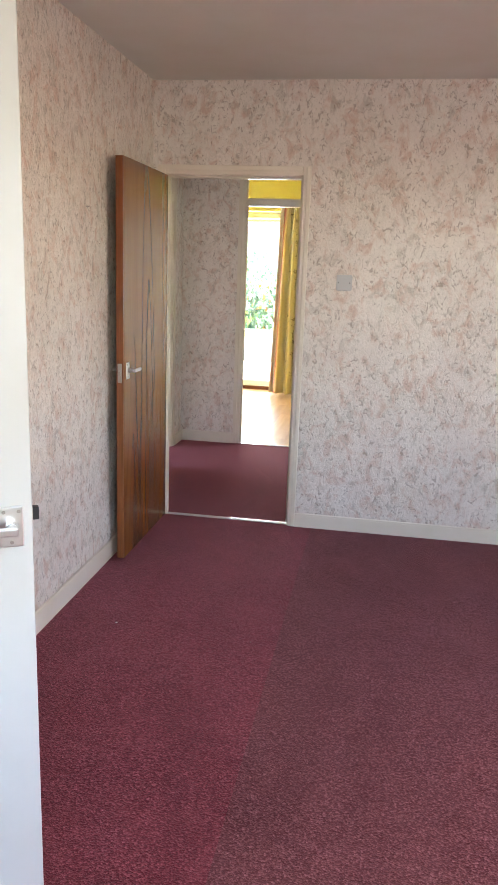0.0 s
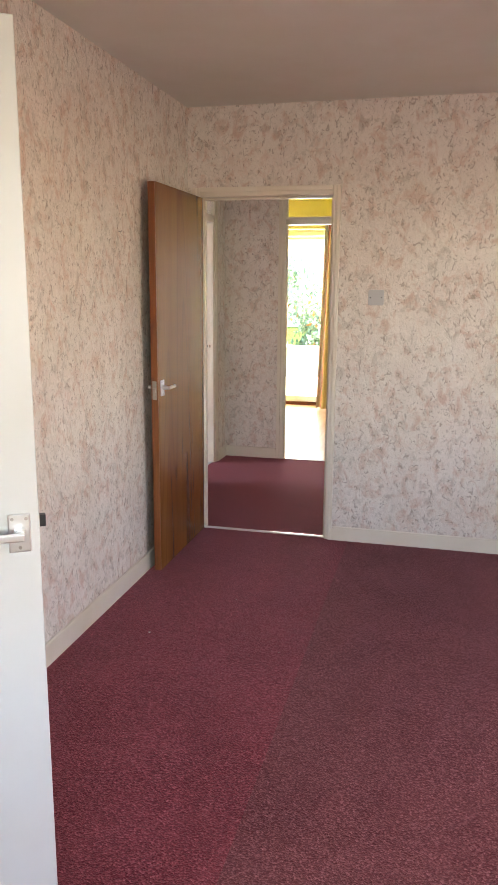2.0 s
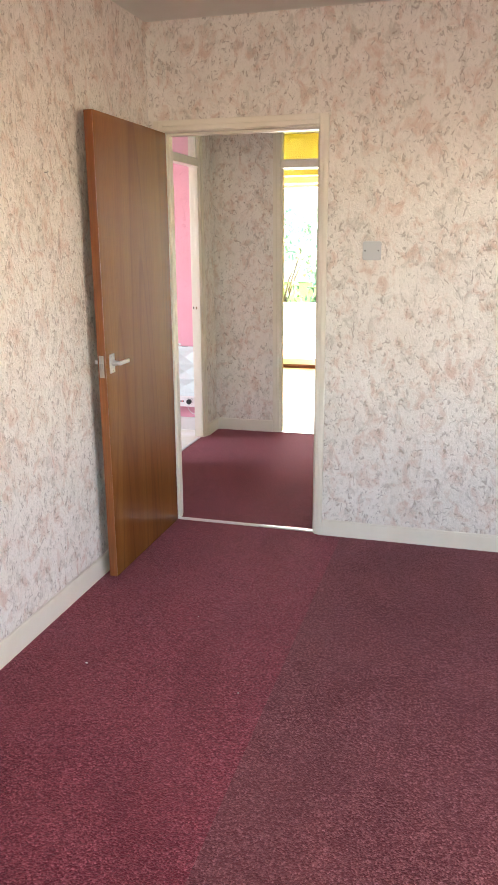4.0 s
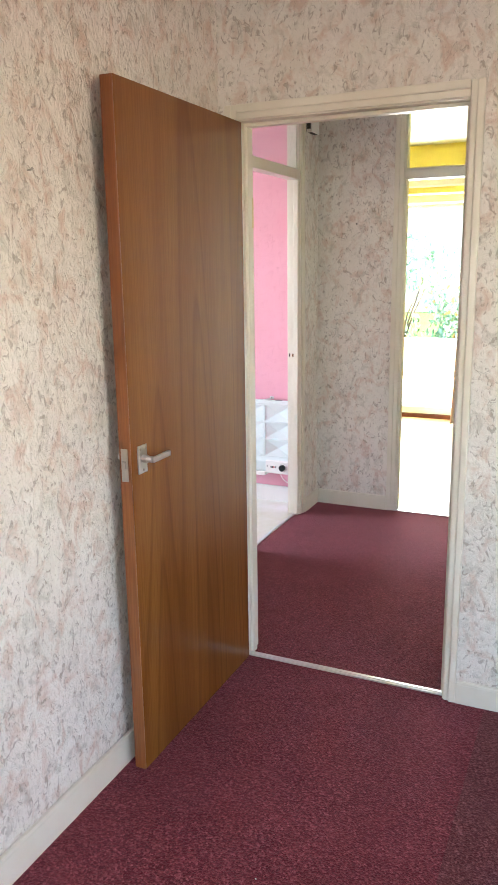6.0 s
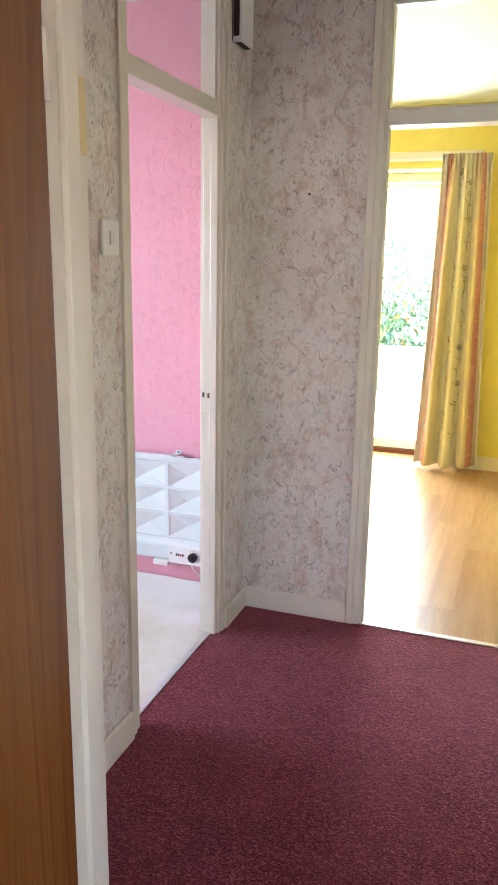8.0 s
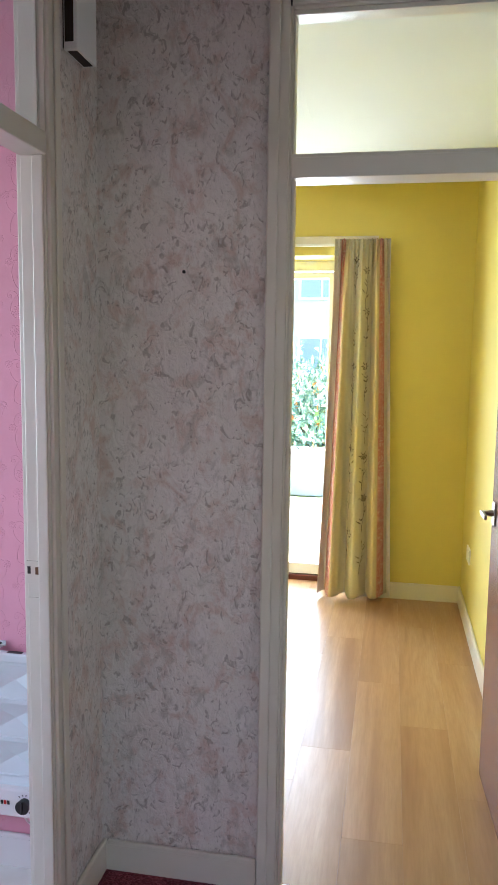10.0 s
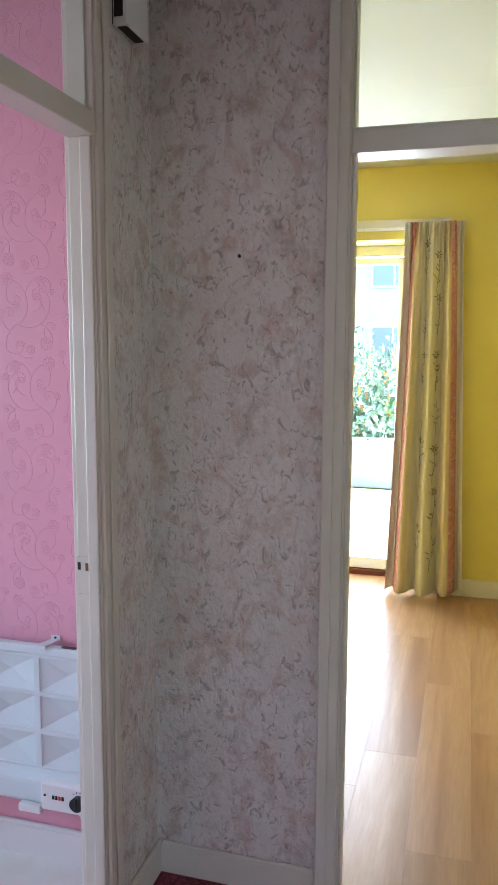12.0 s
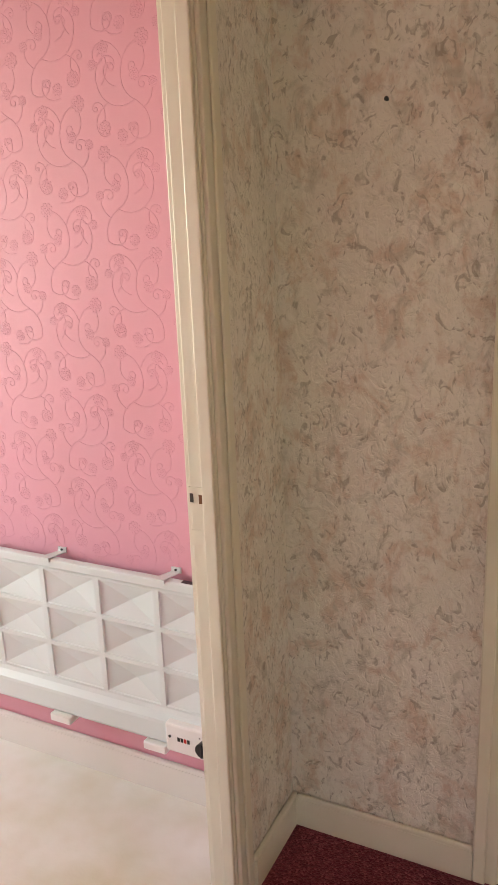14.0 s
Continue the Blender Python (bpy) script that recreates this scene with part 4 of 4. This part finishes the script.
def scroll_paths():
    """One repeat of the pattern, in metres: stems, curls and flowers as lists of (x, z)."""
    out = []

    def curl(x, z, start, turn, r0, n=26):
        pts, a, p = [], start, (x, z)
        for k in range(n):
            pts.append(p)
            step = r0 * 0.30 * (1 - 0.72 * k / n)
            p = (p[0] + math.cos(a) * step, p[1] + math.sin(a) * step)
            a += turn * (0.14 + 0.62 * (k / n) ** 1.3)
        out.append(pts)

    def flower(x, z, r):
        for n, ring, size in ((8, 0.80, 0.30), (5, 0.36, 0.22)):
            for k in range(n):
                a = k * math.tau / n + x * 9
                cx, cz = x + math.cos(a) * r * ring, z + math.sin(a) * r * ring
                out.append([(cx + r * size * math.cos(q * math.tau / 6), cz + r * size * math.sin(q * math.tau / 6)) for q in range(7)])
        out.append([(x + r * 0.2 * math.cos(q * math.tau / 6), z + r * 0.2 * math.sin(q * math.tau / 6)) for q in range(7)])

    def stem(pts):
        fine = []
        for (x0, z0), (x1, z1), (x2, z2) in zip(pts[::2], pts[1::2], pts[2::2]):
            for q in range(9):
                s = q / 9
                fine.append(((1 - s) ** 2 * x0 + 2 * s * (1 - s) * x1 + s * s * x2, (1 - s) ** 2 * z0 + 2 * s * (1 - s) * z1 + s * s * z2))
        fine.append(pts[-1])
        out.append(fine)

    stem([(0.03, 0.02), (0.02, 0.08), (0.075, 0.11), (0.135, 0.14), (0.11, 0.215)])
    stem([(0.075, 0.11), (0.125, 0.085), (0.165, 0.11), (0.20, 0.13), (0.205, 0.18)])
    stem([(0.11, 0.215), (0.09, 0.26), (0.04, 0.265)])
    curl(0.11, 0.215, 1.2, -1, 0.045)
    curl(0.05, 0.085, 2.6, -1, 0.036)
    curl(0.165, 0.11, -0.4, -1, 0.040)
    curl(0.205, 0.18, 1.7, 1, 0.034)
    curl(0.03, 0.02, -0.6, 1, 0.030)
    flower(0.04, 0.265, 0.021)
    flower(0.185, 0.045, 0.019)
    flower(0.172, 0.255, 0.017)
    flower(0.072, 0.175, 0.015)
    flower(0.215, 0.215, 0.012)
    flower(0.125, 0.020, 0.016)
    flower(0.012, 0.150, 0.013)
    stem([(0.172, 0.238), (0.15, 0.20), (0.185, 0.16)])
    curl(0.135, 0.15, 0.3, 1, 0.030)
    curl(0.04, 0.245, -1.9, 1, 0.034)
    curl(0.185, 0.062, 1.9, -1, 0.026)
    curl(0.10, 0.285, -0.2, 1, 0.034)
    return out


def emboss(x0, x1, z0, z1, y):
    bm = bmesh.new()
    size = 0.80
    tile_w, tile_h = 0.235 * size, 0.290 * size
    shapes = [[(p[0] * size, p[1] * size) for p in pts] for pts in scroll_paths()]
    cols = int((x1 - x0) / tile_w) + 1
    rows = int((z1 - z0) / tile_h) + 1
    for i in range(cols):
        for k in range(rows):
            ox, oz = x0 + i * tile_w, z0 + k * tile_h + (i % 2) * tile_h * 0.5
            for pts in shapes:
                ps = [(ox + (p[0] if (i + k) % 2 == 0 else tile_w - p[0]), oz + p[1]) for p in pts]
                if not all(x0 <= p[0] <= x1 and z0 <= p[1] <= z1 for p in ps):
                    continue
                prev = None
                for n, (x, z) in enumerate(ps):
                    a, b = ps[max(0, n - 1)], ps[min(len(ps) - 1, n + 1)]
                    dx, dz = b[0] - a[0], b[1] - a[1]
                    ln = math.hypot(dx, dz) or 1.0
                    nx, nz = -dz / ln * 0.0015, dx / ln * 0.0015
                    up = 0.0009 if n % 2 else 0.0004
                    row = (bm.verts.new((x - nx, y + 0.0001, z - nz)), bm.verts.new((x - nx * 0.4, y - up, z - nz * 0.4)), bm.verts.new((x + nx * 0.4, y - up, z + nz * 0.4)), bm.verts.new((x + nx, y + 0.0001, z + nz)))
                    if prev:
                        for q in range(3):
                            bm.faces.new((prev[q], prev[q + 1], row[q + 1], row[q])).smooth = True
                    prev = row
    return bm


em = part("embossed_scrolls", emboss(-1.95, PINK_E, 0.10, H - 0.02, PINK_N), PINK, WALL_PINK_N, "raised scrolling stems and flowers")
em["kind"] = "stuff"

# ---- garden ----
GRASS = carpet_material("lawn_grass", (0.03, 0.06, 0.012), (0.10, 0.17, 0.04), 0.0)
PAVE = paint_material("pale_concrete_paving", (0.52, 0.50, 0.46), 0.85, 0.15, 0.6)
LEAFM, lt, lb = material("garden_leaf", (0.05, 0.12, 0.03), 0.6)
info = lt.nodes.new("ShaderNodeNewGeometry")
# greens lifted to pale tones; outdoor glare is put into the colour
lt.links.new(ramp(lt, info.outputs["Random Per Island"], (0.0, (0.10, 0.19, 0.13)), (0.5, (0.18, 0.30, 0.21)), (1.0, (0.30, 0.40, 0.27))), lb.inputs["Base Color"])
FLOWER = material("orange_petal", (0.65, 0.22, 0.05), 0.6)[0]
BARK = material("brown_bark", (0.12, 0.08, 0.05), 0.9)[0]
BRICKM = paint_material("pale_render", (0.55, 0.50, 0.45), 0.85, 0.12, 0.5)
ROOFM = paint_material("brown_roof_tile", (0.16, 0.09, 0.07), 0.8, 0.2, 0.5)
structure("ground", boxes((-300, 300, 5.265, 500, -0.5, -0.12)), GRASS, "mown garden lawn reaching into the distance", "ground")
structure("pavement", boxes((-6, 6, 5.265, 8.4, -0.12, -0.04)), PAVE, "pale sunlit concrete patio outside the garden door", "patio")
gw = thing("garden_wall", (0, 9.0, -0.12), "low pale rendered garden wall behind the patio", "garden wall")
part("wall_body", boxes((-5, 4, 8.9, 9.1, -0.12, 0.38, 0.01)), PAVE, gw)
part("coping", boxes((-5.02, 4.02, 8.86, 9.14, 0.38, 0.44, 0.01)), PAVE, gw)


def bush(name, label, x, y, z, w, h, n, seed, flowers=0):
    r = random.Random(seed)
    ob = thing(name, (x, y, z), label, "bush", "garden bushes")
    bm = bmesh.new()
    for k in range(7):
        a = r.uniform(0, math.tau)
        tube(bm, [(x, y, z), (x + math.cos(a) * w * 0.2, y + math.sin(a) * w * 0.2, z + h * 0.4), (x + math.cos(a) * w * 0.4, y + math.sin(a) * w * 0.35, z + h * r.uniform(0.6, 0.9))], [0.025, 0.016, 0.005], 6)
    part("branches", bm, BARK, ob)
    lv, fl = bmesh.new(), bmesh.new()
    clumps = [(x + r.gauss(0, w * 0.30), y + r.gauss(0, w * 0.24), z + h * r.uniform(0.12, 0.95), r.uniform(0.12, 0.30)) for _ in range(26)]
    for k in range(n + flowers):
        cx, cy, cz, cr_ = r.choice(clumps)
        p = Vector((cx + r.gauss(0, cr_ * 0.6), cy + r.gauss(0, cr_ * 0.6), max(z + 0.03, cz + r.gauss(0, cr_ * 0.55))))
        s = r.uniform(0.035, 0.075)
        m = Matrix.Translation(p) @ Euler((r.uniform(0, 6.3), r.uniform(0, 6.3), r.uniform(0, 6.3))).to_matrix().to_4x4()
        t = lv if k < n else fl
        vs = [t.verts.new(m @ Vector(c)) for c in ((-s, 0, 0), (-s * 0.2, s * 0.42, s * 0.1), (s, 0, 0), (-s * 0.2, -s * 0.42, s * 0.1))]
        t.faces.new(vs)
    part("leaves", lv, LEAFM, ob)["kind"] = "stuff"
    if flowers:
        part("flowers", fl, FLOWER, ob, "orange blossoms")["kind"] = "stuff"
    else:
        fl.free()


bush("bush", "green shrub with orange blossoms behind the wall", -0.4, 9.9, -0.12, 1.5, 1.6, 2600, 3, 160)
bush("bush", "tall green garden shrub behind the wall", -1.9, 10.3, -0.12, 1.6, 2.2, 2600, 5)
bush("bush", "tall green garden shrub beside the wall", 1.3, 10.2, -0.12, 1.5, 1.9, 2200, 7)
bush("bush", "broad green garden shrub in the distance", -3.8, 11.0, -0.12, 2.2, 2.4, 2600, 9)

house = thing("neighbour_house", (-2.0, 27.0, -0.12), "distant pale rendered house with a brown tiled roof", "house")
part("wall", boxes((-10, 7, 25, 33, -0.12, 5.2)), BRICKM, house)
bm = bmesh.new()
q = [bm.verts.new(c) for c in ((-10.4, 24.6, 5.2), (7.4, 24.6, 5.2), (7.4, 33.4, 5.2), (-10.4, 33.4, 5.2), (-10.4, 29, 8.2), (7.4, 29, 8.2))]
for f in ((0, 1, 5, 4), (2, 3, 4, 5), (0, 4, 3), (1, 2, 5), (3, 2, 1, 0)):
    bm.faces.new([q[i] for i in f])
part("roof", bm, ROOFM, house)
# blue-grey base colour stands in for sky reflected in the panes
SKYPANE = material("sky_tinted_window_glass", (0.22, 0.27, 0.32), 0.08)[0]
for wx in (-8.6, -5.6, -2.6, 0.4, 3.4):
    for wz in (0.9, 3.3):
        wn_ = part("window", boxes((wx, wx + 1.5, 24.95, 25.02, wz, wz + 1.25, 0.01)), UPVC, house, "white framed window")
        part("pane", boxes((wx + 0.08, wx + 0.72, 24.935, 24.96, wz + 0.08, wz + 1.17)), SKYPANE, wn_)
        part("pane", boxes((wx + 0.78, wx + 1.42, 24.935, 24.96, wz + 0.08, wz + 1.17)), SKYPANE, wn_)

# crumbs on the lounge carpet
for cx_, cy_, s_ in ((0.294, -1.466, 0.006), (0.571, -1.026, 0.003), (0.884, -1.503, 0.003)):
    bm = bmesh.new()
    bmesh.ops.create_icosphere(bm, subdivisions=1, radius=s_, matrix=Matrix.Translation((cx_, cy_, 0.0015)) @ Matrix.Diagonal((1, 0.7, 0.35, 1)))
    tagged(mesh_object("paper_crumb", bm, WHITE), "tiny white paper crumb on maroon carpet", "crumb", "crumbs on the carpet")

# painted-over pins at the top of the yellow room frame
for px_ in (0.161, 0.879):
    bm = bmesh.new()
    tube(bm, [(px_, HALL_N - 0.006, 2.417), (px_, HALL_N - 0.015, 2.416)], [0.0025, 0.003], 8)
    box(bm, px_ - 0.002, px_ + 0.002, HALL_N - 0.0145, HALL_N - 0.0105, 2.406, 2.425)
    part("pin", bm, BLACK, df2, "small dark pin")

# ---- laminate boards of the yellow room ----
LAM, lm, lmb = material("oak_laminate", rough=0.3)
lv_ = coords(lm, (11, 0.8, 11))
oi = lm.nodes.new("ShaderNodeObjectInfo")
shift = lm.nodes.new("ShaderNodeVectorMath")
shift.operation = "MULTIPLY_ADD"
lm.links.new(lv_, shift.inputs[0])
shift.inputs[1].default_value = (1, 1, 1)
cx = lm.nodes.new("ShaderNodeCombineXYZ")
for k in range(3):
    lm.links.new(math_node(lm, "MULTIPLY", oi.outputs["Random"], 37.0 + 11 * k), cx.inputs[k])
lm.links.new(cx.outputs[0], shift.inputs[2])
lband = noise_tex(lm, shift.outputs[0], 0.6, 3.0, 0.6, 0.9)
lgrain = noise_tex(lm, shift.outputs[0], 9.0, 4.0, 0.7, 0.2)
lc = ramp(lm, lband, (0.28, (0.30, 0.155, 0.062)), (0.5, (0.43, 0.255, 0.118)), (0.75, (0.53, 0.345, 0.185)))
lc = mix(lm, ramp(lm, lgrain, (0.36, gray(0.28)), (0.6, gray(0.0))), lc, (0.27, 0.14, 0.055))
lc = mix(lm, math_node(lm, "MULTIPLY", oi.outputs["Random"], 0.34), lc, (0.40, 0.20, 0.075))
lm.links.new(lc, lmb.inputs["Base Color"])
lm.links.new(ramp(lm, lgrain, (0.3, gray(0.38)), (0.7, gray(0.30))), lmb.inputs["Roughness"])
bump(lm, lmb, lgrain, 0.06, 0.0005)
floor_y = structure("floor_yellow_room", boxes((YEL_W, YEL_E, HALL_N - 0.005, YEL_N + 0.32, -0.06, -0.006)), REDWOOD, "oak-effect laminate board floor in the yellow room", "floor")
PW = 0.193
made = {}


def board_mesh(w, ln):
    key = (round(w, 3), round(ln, 3))
    if key not in made:
        bm = boxes((0.0002, w - 0.0002, 0.0002, ln - 0.0002, -0.006, 0.0, 0.0004, 1))
        bmesh.ops.recalc_face_normals(bm, faces=bm.faces)
        me = bpy.data.meshes.new("board")
        bm.to_mesh(me)
        bm.free()
        me.materials.append(LAM)
        made[key] = me
    return made[key]


col, x = 0, YEL_E
while x > YEL_W + 0.01:
    w = min(PW, x - YEL_W)
    y = HALL_N + 0.028
    first = (0.55, 1.05, 0.25, 0.8)[col % 4]
    n = 0
    while y < YEL_N + 0.30:
        ln = min(first if n == 0 else 1.21, YEL_N + 0.305 - y)
        ob = new("board", board_mesh(w, ln))
        ob.location = (x - w, y, 0.0)
        ob.parent = floor_y
        y += ln
        n += 1
    x -= w
    col += 1
